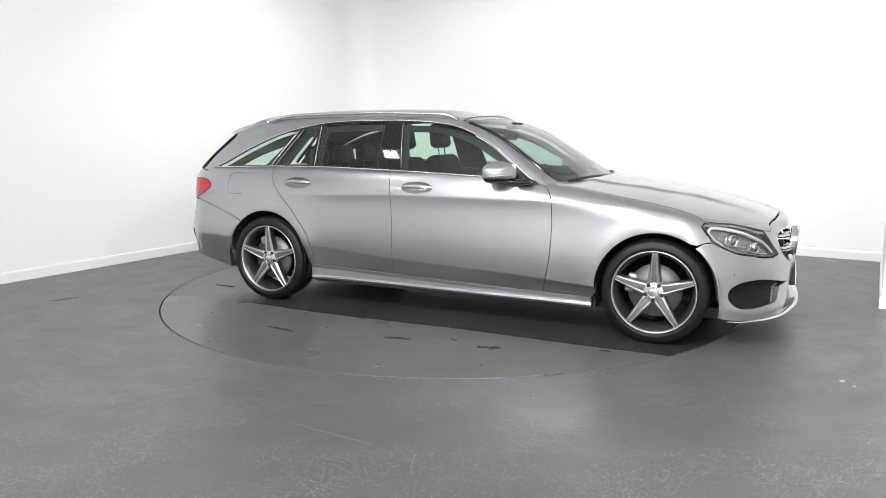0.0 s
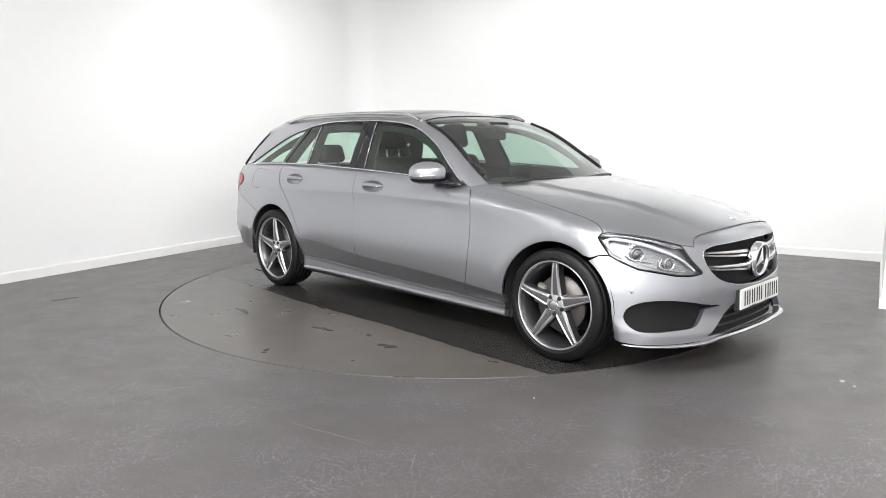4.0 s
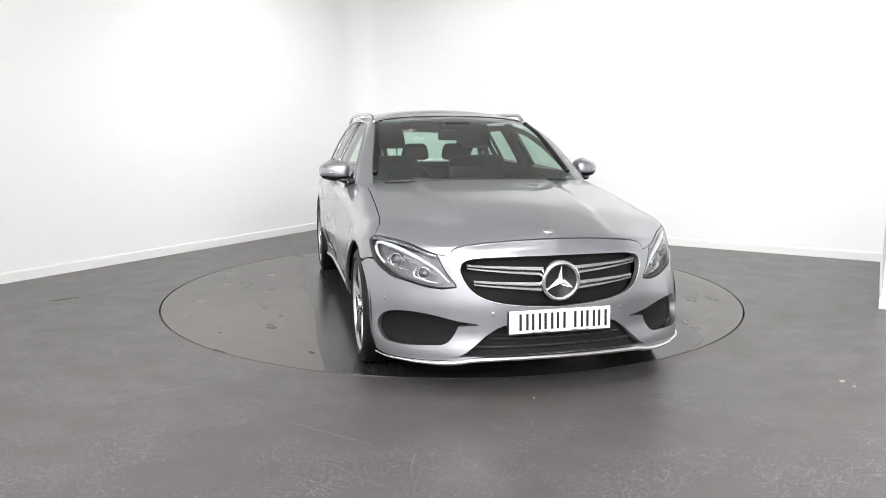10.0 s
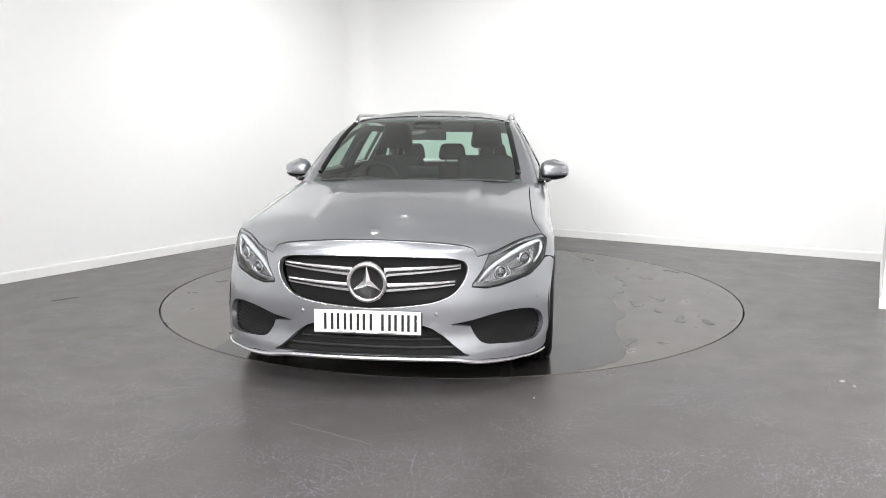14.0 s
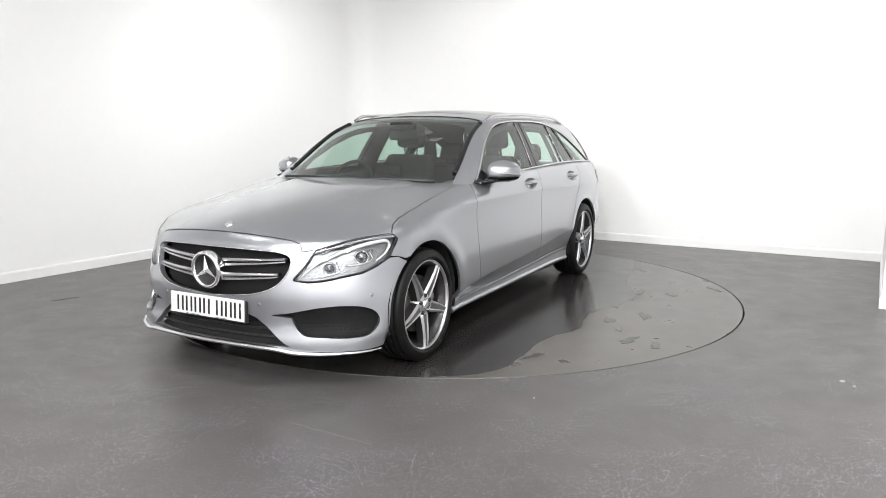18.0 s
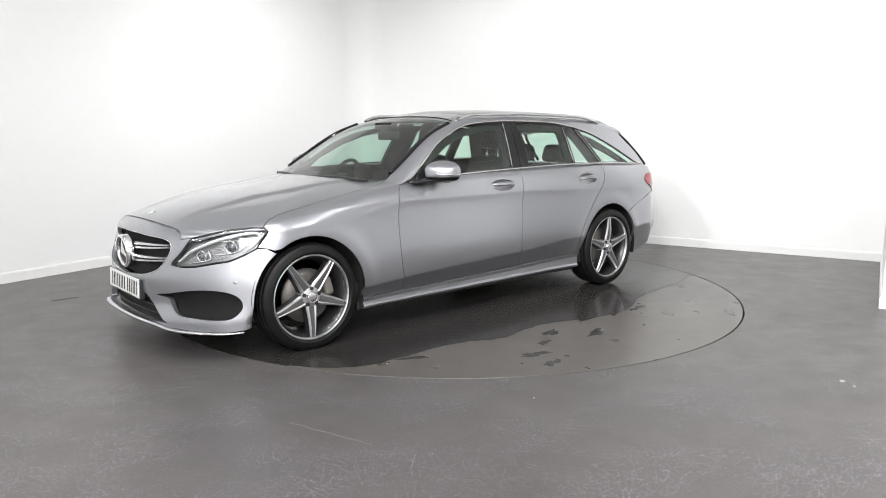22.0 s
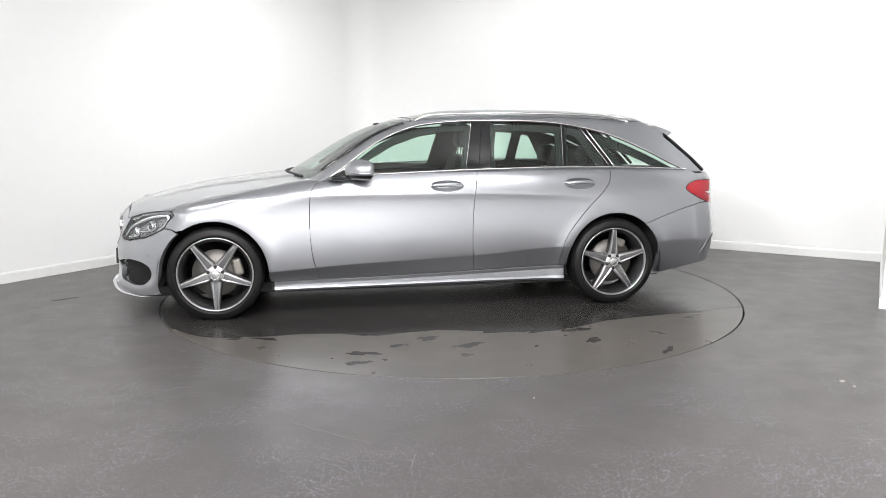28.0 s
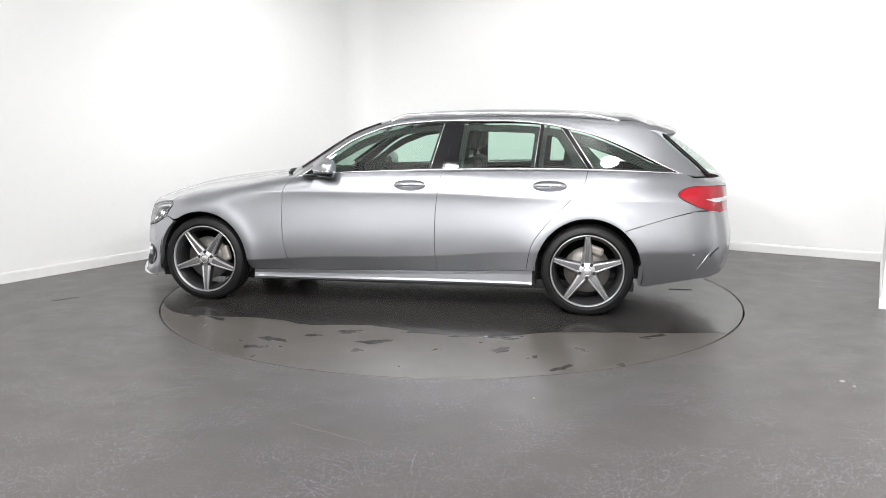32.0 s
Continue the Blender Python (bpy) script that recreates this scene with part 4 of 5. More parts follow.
# ---------------------------------------------------------------- sills, splitter, skirts
def sill():
    """The side skirt: a flat shelf under the door, a blade that flares out, and a tucked bottom edge."""
    xs = np.concatenate([np.linspace(1.036, 0.9, 6), np.linspace(0.86, -0.9, 30), np.linspace(-0.93, -1.043, 6)])
    verts, faces = [], []
    for x in xs:
        top = float(SILL_TOP(x))
        bot = 0.178 + (1.036 - x) / 2.08 * 0.015
        w = float(side_width(np.array([x]), np.array([top]))[0])
        flare = float(np.clip(min((0.95 - x) / 0.10, (x + 0.92) / 0.30), 0, 1))
        prof = [(w - 0.04, top - 0.001), (w - 0.004, top - 0.003), (w + 0.002, top - 0.008), (w - 0.004, top - 0.030), (w - 0.003, bot + 0.030),
                (w + 0.003 + 0.003 * flare, bot + 0.022), (w + 0.005 + 0.003 * flare, bot + 0.014), (w - 0.004, bot), (w - 0.03, bot - 0.002), (w - 0.08, bot + 0.01)]
        verts += [(x, y, z) for y, z in prof]
    k = 10
    for i in range(len(xs) - 1):
        faces += [(k * i + j, k * i + k + j, k * i + k + j + 1, k * i + j + 1) for j in range(k - 1)]
    faces += [tuple(range(k)), tuple(range(k * len(xs) - 1, k * len(xs) - k - 1, -1))]
    me = flat_mesh("sill", verts, faces)
    both(part_mesh("side_skirt", me, M_PAINT, car, "body-coloured side skirt with a flared lower blade"))


sill()

LIP = spline([(1.840, 0.842, 0.176), (1.92, 0.790, 0.172), (2.00, 0.71, 0.171), (2.075, 0.60, 0.172), (2.125, 0.50, 0.180), (2.160, 0.42, 0.196), (2.185, 0.30, 0.203), (2.195, 0.15, 0.204), (2.198, 0.0, 0.204)], 40)
on_nose = ring_map(np.array([ring_s(p[0], p[1]) for p in LIP]), np.array([max(p[2], 0.19) for p in LIP]))
LIP = [(float(n[0]) + 0.008 * (p[1] < 0.7), float(n[1]) + 0.004 * (p[1] > 0.3), p[2]) for p, n in zip(LIP, on_nose)]
lip_all = [tuple(p) for p in LIP] + [(p[0], -p[1], p[2]) for p in LIP[::-1][1:]]
nl = len(lip_all)
lip_r = [0.006 + 0.012 * min(1, 4 * i / nl, 4 * (nl - 1 - i) / nl) for i in range(nl)]
part_mesh("front_splitter", tube(lip_all, lip_r, 10, 0.65), M_SATIN, car, "bright chrome lip along the bumper's lower edge")

# black backings of the openings in the nose
patch("lower_intake", ring_yz([(y, z) for y, z in INTAKE]), ring_map, 0.04, M_DARK, car, flip=True, gap=-0.012, lip=0, push=-0.055, label="black lower air intake")
for k in range(3):
    z = 0.245 + 0.038 * k
    w = 0.42 - 0.075 * k
    part_mesh("intake_slat", tube([(float(NOSE(z) - NOSE_DROP(abs(y))) - 0.04, y, z) for y in np.linspace(-w, w, 13)], 0.006, 6), M_PLASTIC, car)


def mesh_net(outline, surf, parent, pitch, depth, name, label):
    """An open honeycomb net inside an outline on a surface."""
    lo, hi = outline.min(0), outline.max(0)
    verts, faces = [], []
    row = 0
    z = lo[1]
    while z < hi[1]:
        s = lo[0] + (pitch / 2 if row % 2 else 0)
        while s < hi[0]:
            hexa = [(s + pitch * 0.56 * math.cos(radians(60 * i + 30)), z + pitch * 0.56 * math.sin(radians(60 * i + 30))) for i in range(6)]
            hexb = [(s + pitch * 0.40 * math.cos(radians(60 * i + 30)), z + pitch * 0.40 * math.sin(radians(60 * i + 30))) for i in range(6)]
            if inside(outline, np.array([(s, z)]))[0]:
                b = len(verts)
                verts += hexa + hexb
                faces += [(b + i, b + (i + 1) % 6, b + 6 + (i + 1) % 6, b + 6 + i) for i in range(6)]
            s += pitch
        z += pitch * 0.866
        row += 1
    uv = np.array(verts)
    p = surf(uv[:, 0], uv[:, 1])
    mid = np.array([0.6, 0, 0.4])
    d = p - mid
    d[:, 2] = 0
    p = p - d / np.linalg.norm(d, axis=1, keepdims=True) * depth
    return part_mesh(name, flat_mesh(name, p, faces), M_NET, parent, label)


M_NET = mat("black_net", (0.006, 0.006, 0.0065), 0.5, spec=0.3)
for o in (fog_l, fog_r):
    f = patch("side_intake", o, ring_map, 0.04, M_DARK, car, flip=True, gap=-0.012, lip=0, push=-0.05, label="black side air intake with a honeycomb net")
    mesh_net(o, ring_map, f, 0.021, 0.026, "honeycomb_net", "black honeycomb net")

# ---------------------------------------------------------------- grille
GR = ring_yz(GRILLE)
grille = patch("grille", GR, ring_map, 0.04, M_DARK, car, flip=True, gap=-0.012, lip=0, push=-0.06, label="black radiator grille with two silver double bars and a round badge")


def nose_pt(y, z, out=0.0):
    x = float(NOSE(z) - NOSE_DROP(abs(y)) * (1 + 0.55 * min(max(z - 0.45, -0.2), 0.4)))
    return (x + out, y, z)


part_mesh("grille_frame", tube([nose_pt(y, z, 0.0) for y, z in GRILLE], 0.0028, 8, closed=True), M_SATIN, grille, "thin chrome grille surround")
low_net = sym([(0.0, 0.515), (0.20, 0.512), (0.37, 0.508), (0.33, 0.476), (0.20, 0.449), (0.0, 0.438)])
mesh_net(ring_yz(low_net), ring_map, grille, 0.020, 0.035, "honeycomb_net", "black honeycomb net")


def louvre(z_out, z_in, y_out, drop):
    """One grille bar from the badge outwards: a silver blade with a chrome upper edge."""
    verts, faces = [], []
    n = 14
    for i in range(n):
        t = i / (n - 1)
        y = 0.075 + (y_out - 0.075) * t
        z = z_in + (z_out - z_in) * t
        hgt = 0.044 - 0.020 * t
        x = nose_pt(y, z)[0] - 0.010
        verts += [(x - 0.03, y, z + hgt * 0.50), (x - 0.004, y, z + hgt * 0.5), (x + 0.004, y, z + hgt * 0.30), (x + 0.004, y, z + hgt * 0.14),
                  (x - 0.020, y, z + hgt * 0.03), (x + 0.002, y, z - hgt * 0.14), (x + 0.002, y, z - hgt * 0.42), (x - 0.006, y, z - hgt * 0.5), (x - 0.03, y, z - hgt * 0.5)]
    for i in range(n - 1):
        faces += [(9 * i + k, 9 * i + 9 + k, 9 * i + 10 + k, 9 * i + 1 + k) for k in range(8)]
    faces += [tuple(range(9 * n - 9, 9 * n))]
    return flat_mesh("louvre", verts, faces)


for zo, zi, yo in ((0.632, 0.607, 0.435), (0.558, 0.534, 0.410)):
    a = part_mesh("grille_bar", louvre(zo, zi, yo, 0), M_SATIN, grille, "silver grille bar")
    other_side(a, grille)

badge = new("round_badge")
badge.parent = grille
badge.matrix_local = pose(2.184, 0, 0.566, 0, 4, 0)
me = lathe([(0.001, 0.0), (0.080, 0.0), (0.078, 0.008)], 48)
me.transform(Matrix.Rotation(radians(-90), 4, "Z"))
part_mesh("badge_backing", me, M_PLASTIC, badge, "gloss black badge disc")
me = lathe([(0.098, -0.03), (0.099, 0.0), (0.097, 0.010), (0.091, 0.016), (0.083, 0.015), (0.078, 0.008), (0.077, 0.0)], 56)
me.transform(Matrix.Rotation(radians(-90), 4, "Z"))
part_mesh("badge_ring", me, M_CHROME, badge, "chrome badge ring")
for i in range(3):
    v = [(0.004, -0.017, 0.010), (0.004, 0.017, 0.010), (0.006, 0.0, 0.080), (0.020, 0.0, 0.0)]
    me = flat_mesh("badge_bar", v, [(0, 2, 3), (1, 3, 2), (0, 3, 1)])
    b = part_mesh("badge_bar", me, M_CHROME, badge, "chrome bar")
    b.matrix_local = pose(0, 0, 0, 120 * i, 0, 0)
# small badge on the bonnet
hz = float(hood_map(np.array([2.01]), np.array([0.0]))[0, 2])
bm = bmesh.new()
bmesh.ops.create_cone(bm, cap_ends=True, segments=28, radius1=0.026, radius2=0.022, depth=0.006)
hb = part("bonnet_badge", bm, M_SATIN, car, "small round chrome bonnet badge")
hb.matrix_local = pose(2.010, 0, hz + 0.002, 0, 17, 0)

# number plate: characters stand as plain bars
plate = new("number_plate")
plate.parent = car
plate.matrix_local = pose(2.196, 0, 0.376, 0, -3, 0)
tagged(plate, "white front number plate with black bars on a dark holder")
bm = bmesh.new()
box(bm, -0.003, 0.003, -0.26, 0.26, -0.0555, 0.0555, 0.002, 1)
part("plate_board", bm, M_WHITE, plate)
bm = bmesh.new()
box(bm, -0.035, -0.003, -0.262, 0.262, -0.064, 0.05, 0.004, 1)
part("plate_holder", bm, M_PLASTIC, plate, "black plate holder")
bm = bmesh.new()
box(bm, 0.0, 0.0045, -0.036, 0.036, -0.011, 0.011)
for v in bm.verts:
    v.co.y, v.co.z = v.co.y * 0.30, v.co.z
pbar = bpy.data.meshes.new("plate_bar")
bm.to_mesh(pbar)
bm.free()
pbar.materials.append(M_INK)
for yb in (0.187, 0.124, 0.061, -0.002, -0.092, -0.155, -0.217):
    for side in (-0.017, 0.017):
        b = new("plate_bar", pbar)
        b.parent = plate
        b.matrix_local = pose(0, -yb + side, 0, 0, 0, 0) @ Matrix.Diagonal((1, 0.55, 3.6, 1))
for yb in (-0.10, 0.10):
    bm = bmesh.new()
    box(bm, 0.0, 0.0042, yb - 0.045, yb + 0.045, -0.0525, -0.0505)
    part("plate_small_bar", bm, M_INK, plate)
for yb in (-0.244, 0.244):
    me = lathe([(0.001, 0.0055), (0.006, 0.005), (0.0075, 0.002)], 14)
    me.transform(Matrix.Rotation(radians(-90), 4, "Z"))
    b = part_mesh("plate_screw_cap", me, M_WHITE, plate)
    b.matrix_local = pose(0, yb, 0.012)

# parking sensors
for y, z in ((0.327, 0.414), (0.80, 0.452)):
    p = ring_map(np.array([ring_s(nose_pt(y, z)[0], y)]), np.array([z]))[0]
    d = Vector((p[0] - 1.3, p[1], 0)).normalized() if y > 0.5 else Vector((1, 0.12, 0)).normalized()
    for s in (1, -1):
        me = lathe([(0.001, 0.0015), (0.0085, 0.0012), (0.010, -0.0004), (0.0115, 0.0006), (0.012, -0.004)], 20)
        o = part_mesh("parking_sensor", me, M_PAINT, car, "round parking sensor")
        dd = Vector((d.x, d.y * s, 0))
        o.matrix_local = Matrix.Translation((p[0], p[1] * s, z)) @ dd.to_track_quat("Y", "Z").to_matrix().to_4x4()

p = at_side([(-2.13, 0.44)])[0]
for s in (1, -1):
    me = lathe([(0.001, 0.0015), (0.0085, 0.0012), (0.010, -0.0004), (0.0115, 0.0006), (0.012, -0.004)], 20)
    o = part_mesh("parking_sensor", me, M_PAINT, car, "round parking sensor")
    o.matrix_local = Matrix.Translation((p[0], p[1] * s, p[2])) @ Vector((-0.35, s, 0)).to_track_quat("Y", "Z").to_matrix().to_4x4()

# ---------------------------------------------------------------- head lamps
M_BOWL = mat("lamp_bowl", (0.30, 0.30, 0.31), 0.28, 0.8, grain=0.1)
M_BEZEL = mat("lamp_bezel", (0.30, 0.30, 0.31), 0.25, 0.9, grain=0.2, grain_scale=30)
M_PROJ = mat("projector_glass", (0.16, 0.165, 0.18), 0.10, 0.6, 1.0)
M_STRIP = mat("clear_light_guide", (0.80, 0.81, 0.83), 0.15, 0.3, 0.6)
rim_top, rim_side = ring_pts([LAMP_TIP] + lamp_upper), ring_pts(lamp_upper[-1:] + lamp_inner + [LAMP_LOW])
rim_low = ring_pts([LAMP_LOW] + lamp_lower[::-1] + [LAMP_TIP])
lamp_rim = np.vstack([spline(rim_top, 24), spline(rim_side, 12)[1:], spline(rim_low, 30)[1:-1]])


def lamp_pt(s, z, depth):
    p = ring_map(np.array([s]), np.array([z]))[0]
    d = Vector((p[0] - 1.3, p[1], 0.0)).normalized()
    return Vector(p) - d * depth


def head_lamp():
    bowl = patch("head_lamp", lamp_rim, ring_map, 0.03, M_BOWL, car, flip=True, gap=0.004, lip=-0.037, push=-0.039, label="clear-lensed head lamp with chrome projectors")
    lens = patch("lens", lamp_rim, ring_map, 0.02, M_LENS, bowl, flip=True, gap=0.003, lip=0, push=-0.001, label="clear lamp lens")
    rimv = [tuple(lamp_pt(s, z, 0.003)) for s, z in shrink(lamp_rim, 0.002)]
    seal = part_mesh("lamp_seal", tube(rimv, 0.0038, 6, closed=True), M_PLASTIC, bowl, "black lamp seal")
    # the light guide: along the lower inner corner, up the middle, round the tip
    guide = spline([lamp_pt(2.175, 0.553, 0.018), lamp_pt(2.10, 0.612, 0.018), lamp_pt(2.01, 0.652, 0.018), lamp_pt(1.91, 0.686, 0.018), lamp_pt(1.80, 0.708, 0.018), lamp_pt(1.728, 0.710, 0.018), lamp_pt(1.718, 0.690, 0.018), lamp_pt(1.748, 0.650, 0.020), lamp_pt(1.80, 0.615, 0.024)], 44)
    gr = [0.007 + 0.009 * math.sin(math.pi * min(1, i / 38)) for i in range(44)]
    g = part_mesh("light_guide", tube(guide, gr, 8, 0.7), M_STRIP, bowl, "pale daytime light strip")
    bez = patch("lamp_bezel", np.array([(1.775, 0.660), (1.80, 0.686), (1.90, 0.664), (2.00, 0.630), (2.09, 0.590), (2.15, 0.552), (2.08, 0.548), (1.95, 0.575), (1.84, 0.615)]), ring_map, 0.02, M_BEZEL, bowl, flip=True, gap=0, lip=0.02, push=-0.034)
    brow = spline([lamp_pt(2.075, 0.664, 0.018), lamp_pt(2.02, 0.684, 0.018), lamp_pt(1.92, 0.711, 0.018), lamp_pt(1.80, 0.732, 0.016)], 13)
    out = [bowl, lens, seal, g, bez]
    for a, b in zip(brow[:-1], brow[1:]):
        m = (Vector(a) + Vector(b)) / 2
        bm = bmesh.new()
        bmesh.ops.create_icosphere(bm, subdivisions=1, radius=0.008)
        for v in bm.verts:
            v.co = (v.co.x * 1.25 + m.x, v.co.y * 1.25 + m.y, v.co.z * 0.75 + m.z)
        o = part("indicator_cell", bm, M_CHROME, bowl)
        out.append(o)
    for s, z, r in ((1.870, 0.638, 0.028), (2.035, 0.588, 0.025)):
        c = lamp_pt(s, z, 0.030)
        d = (c - Vector((1.2, 0.25, z))).normalized()
        me = lathe([(r * 1.28, -0.02), (r * 1.30, 0.010), (r * 1.18, 0.015), (r * 1.0, 0.004)], 28)
        me.transform(Matrix.Translation(c) @ d.to_track_quat("Y", "Z").to_matrix().to_4x4())
        out.append(part_mesh("projector_ring", me, M_CHROME, bowl, "chrome projector ring"))
        me = lathe([(0.001, 0.022), (r * 0.5, 0.018), (r * 0.85, 0.008), (r * 1.02, -0.002)], 28)
        me.transform(Matrix.Translation(c) @ d.to_track_quat("Y", "Z").to_matrix().to_4x4())
        out.append(part_mesh("projector_lens", me, M_PROJ, bowl, "dark glass projector lens"))
        tri = spline([lamp_pt(s - 0.035, z + 0.032, 0.02), lamp_pt(s - 0.05, z - 0.012, 0.02), lamp_pt(s + 0.03, z - 0.035, 0.02), lamp_pt(s + 0.085, z - 0.040, 0.02)], 14)
        out.append(part_mesh("reflector_edge", tube(tri, 0.0035, 6), M_CHROME, bowl))
    twin = other_side(bowl, car)
    for o in out[1:]:
        other_side(o, twin)


head_lamp()

# pale strip in each tail lamp
tls = ring_pts([(-2.17, 0.73, 0.815), (-2.24, 0.66, 0.822), (-2.36, 0.46, 0.82), (-2.36, 0.46, 0.795), (-2.24, 0.66, 0.792)])
for side, s in ((tail_l, 1), (tail_r, -1)):
    a = patch("tail_strip", tls, ring_map, 0.02, M_STRIP, tail_l, flip=True, gap=0, lip=0.006, push=0.008, label="pale reversing light strip")
    if s < 0:
        other_side(a, tail_r)
        bpy.data.objects.remove(a)
rimv = [tuple(p) for p in ring_map(tl[:, 0], tl[:, 1])]
for ob in both(part_mesh("lamp_seal", tube(rimv, 0.004, 6, closed=True), M_PLASTIC, car)):
    pass


# ---------------------------------------------------------------- door mirrors
def mirror_shell(z_lo, z_hi, grow, name, material, parent, label=""):
    """A band of the mirror's rounded shell between two heights."""
    nu, nv = 36, 12
    cx, cy, cz = 0.432, 0.905, 1.012
    verts, faces = [], []
    for j in range(nv + 1):
        z = z_lo + (z_hi - z_lo) * j / nv
        w = (z - cz) / (0.071 if z > cz else 0.075)
        k = max(0.0, 1 - abs(w) ** 2.6) ** (1 / 2.6)
        for i in range(nu):
            a = 2 * math.pi * i / nu
            c, s = math.cos(a), math.sin(a)
            ex = 2.7
            px = abs(c) ** (2 / ex) * (1 if c > 0 else -1)
            py = abs(s) ** (2 / ex) * (1 if s > 0 else -1)
            long = 0.100 if px > 0 else 0.078
            x = cx + px * long * k * (1 - 0.18 * (py > 0) * py) - 0.03 * py
            y = cy + py * 0.097 * k
            flat = (1 - 0.16 * max(0, py) ** 2) * (1 - 0.14 * max(0, px) ** 2)
            verts.append((x + grow * c, y + grow * s, cz - 0.03 + (z - cz + 0.03) * flat))
    for j in range(nv):
        for i in range(nu):
            l = (i + 1) % nu
            faces.append((j * nu + i, j * nu + l, (j + 1) * nu + l, (j + 1) * nu + i))
    faces += [tuple(range(nu - 1, -1, -1)), tuple(nv * nu + i for i in range(nu))]
    return part_mesh(name, flat_mesh(name, verts, faces, True), material, parent, label)


arm_pts = spline([(0.615, 0.775, 0.952), (0.60, 0.83, 0.948), (0.54, 0.86, 0.953), (0.46, 0.885, 0.960)], 14)
arm = part_mesh("door_mirror", tube(arm_pts, [0.040 - 0.012 * i / 13 for i in range(14)], 12, 0.42), M_BLACK, car, "silver-grey door mirror with a slim indicator strip")
arm2 = other_side(arm, car)
pieces = [mirror_shell(0.977, 1.0825, 0.0, "mirror_cap", M_PAINT, arm, "body-coloured mirror cap"),
          mirror_shell(0.9385, 0.9755, 0.0, "mirror_base", M_BLACK, arm, "gloss black mirror base")]
strip_pts = []
for i in range(22):
    a = radians(5 + 100 * i / 21)
    c, s = math.cos(a), math.sin(a)
    px, py = abs(c) ** (2 / 2.6) * (1 if c > 0 else -1), abs(s) ** (2 / 2.6)
    long = 0.100 if px > 0 else 0.078
    strip_pts.append((0.432 + px * long * 0.985 * (1 - 0.18 * py) - 0.03 * py, 0.905 + py * 0.096, 0.999 - 0.006 * py * py))
pieces.append(part_mesh("indicator_strip", tube(strip_pts, 0.0045, 8), M_CHROME, arm, "chrome-edged indicator strip"))
for o in pieces:
    other_side(o, arm2)
# the black triangle in front of the side window
tri = np.array([(0.66, float(BELT(0.66)) + 0.004), (0.50, float(BELT(0.50)) + 0.006), (0.50, 1.04), (0.60, 0.982)])
both(patch("mirror_triangle", tri, glass_map, 0.04, M_BLACK, car, flip=True, gap=0, lip=0.01, push=0.005))

# ---------------------------------------------------------------- door handles


def handle(xc, zc, door):
    """A dished cup in the door with a bowed pull bar across it."""
    a, b = CUP_A, CUP_B

    def dish(u, v):
        p = flank(u, v)
        k = np.clip(1 - ((p[:, 0] - xc) / a) ** 2 - ((p[:, 2] - zc) / b) ** 2, 0, 1)
        p[:, 1] -= 0.026 * np.sqrt(k)
        return p
    patch("handle_recess", oval(xc, zc, a, b), dish, 0.010, M_PAINT, door, flip=True, gap=-0.001, lip=0)
    y0 = at_side([(xc, zc)])[0][1]
    pts = []
    for i in range(19):
        t = -1 + 2 * i / 18
        pts.append((xc + 0.112 * t, y0 - 0.004 + 0.024 * (1 - t ** 4), zc + 0.004 + 0.006 * (1 - t * t)))
    rad = [0.006 + 0.0085 * (1 - (-1 + 2 * i / 18) ** 4) for i in range(19)]
    part_mesh("door_handle", tube(pts, rad, 12, 1.05), M_PAINT, door, "body-coloured pull handle with a chrome edge")
    part_mesh("handle_chrome", tube([(x, y + 0.011, z - 0.004) for x, y, z in pts[1:-1]], 0.0032, 6), M_CHROME, door)


def with_twin(fn, left, right):
    before = set(left.children)
    fn(left)
    for o in [c for c in left.children if c not in before]:
        other_side(o, right)


with_twin(lambda d: handle(*HANDLE_F, d), *front_doors)
with_twin(lambda d: handle(*HANDLE_R, d), *rear_doors)

# the air outlet fins at the rear bumper's corners
fin = spline(at_side([(-2.285, 0.495), (-2.235, 0.445), (-2.205, 0.40), (-2.165, 0.345), (-2.14, 0.325)]), 16)
both(part_mesh("bumper_fin", tube([(x, y - 0.004, z) for x, y, z in fin], [0.003 + 0.004 * math.sin(math.pi * (i + 0.5) / 16) for i in range(16)], 8, 0.8), M_PAINT, car, "body-coloured fin at the bumper's corner"))
slot = spline(at_side([(-2.30, 0.487), (-2.262, 0.462), (-2.235, 0.43)]), 8)
both(part_mesh("air_outlet", tube([(x - 0.006, y - 0.002, z - 0.006) for x, y, z in slot], 0.005, 6), M_PLASTIC, car, "narrow black air outlet"))

# fuel flap seam, on the right flank alone
fl = [(-1.60, 0.955), (-1.785, 0.955), (-1.815, 0.930), (-1.815, 0.83), (-1.785, 0.80), (-1.66, 0.80)]
fl3 = [Vector((x, -y + 0.0005, z)) for x, y, z in at_side([tuple(p) for p in dense(np.array(fl), 0.02)])]
M_SEAM = mat("seam_shadow_gap", (0.05, 0.05, 0.052), 0.6)
part_mesh("fuel_flap_seam", tube(fl3, 0.0016, 5), M_SEAM, car, "seam of the fuel flap")

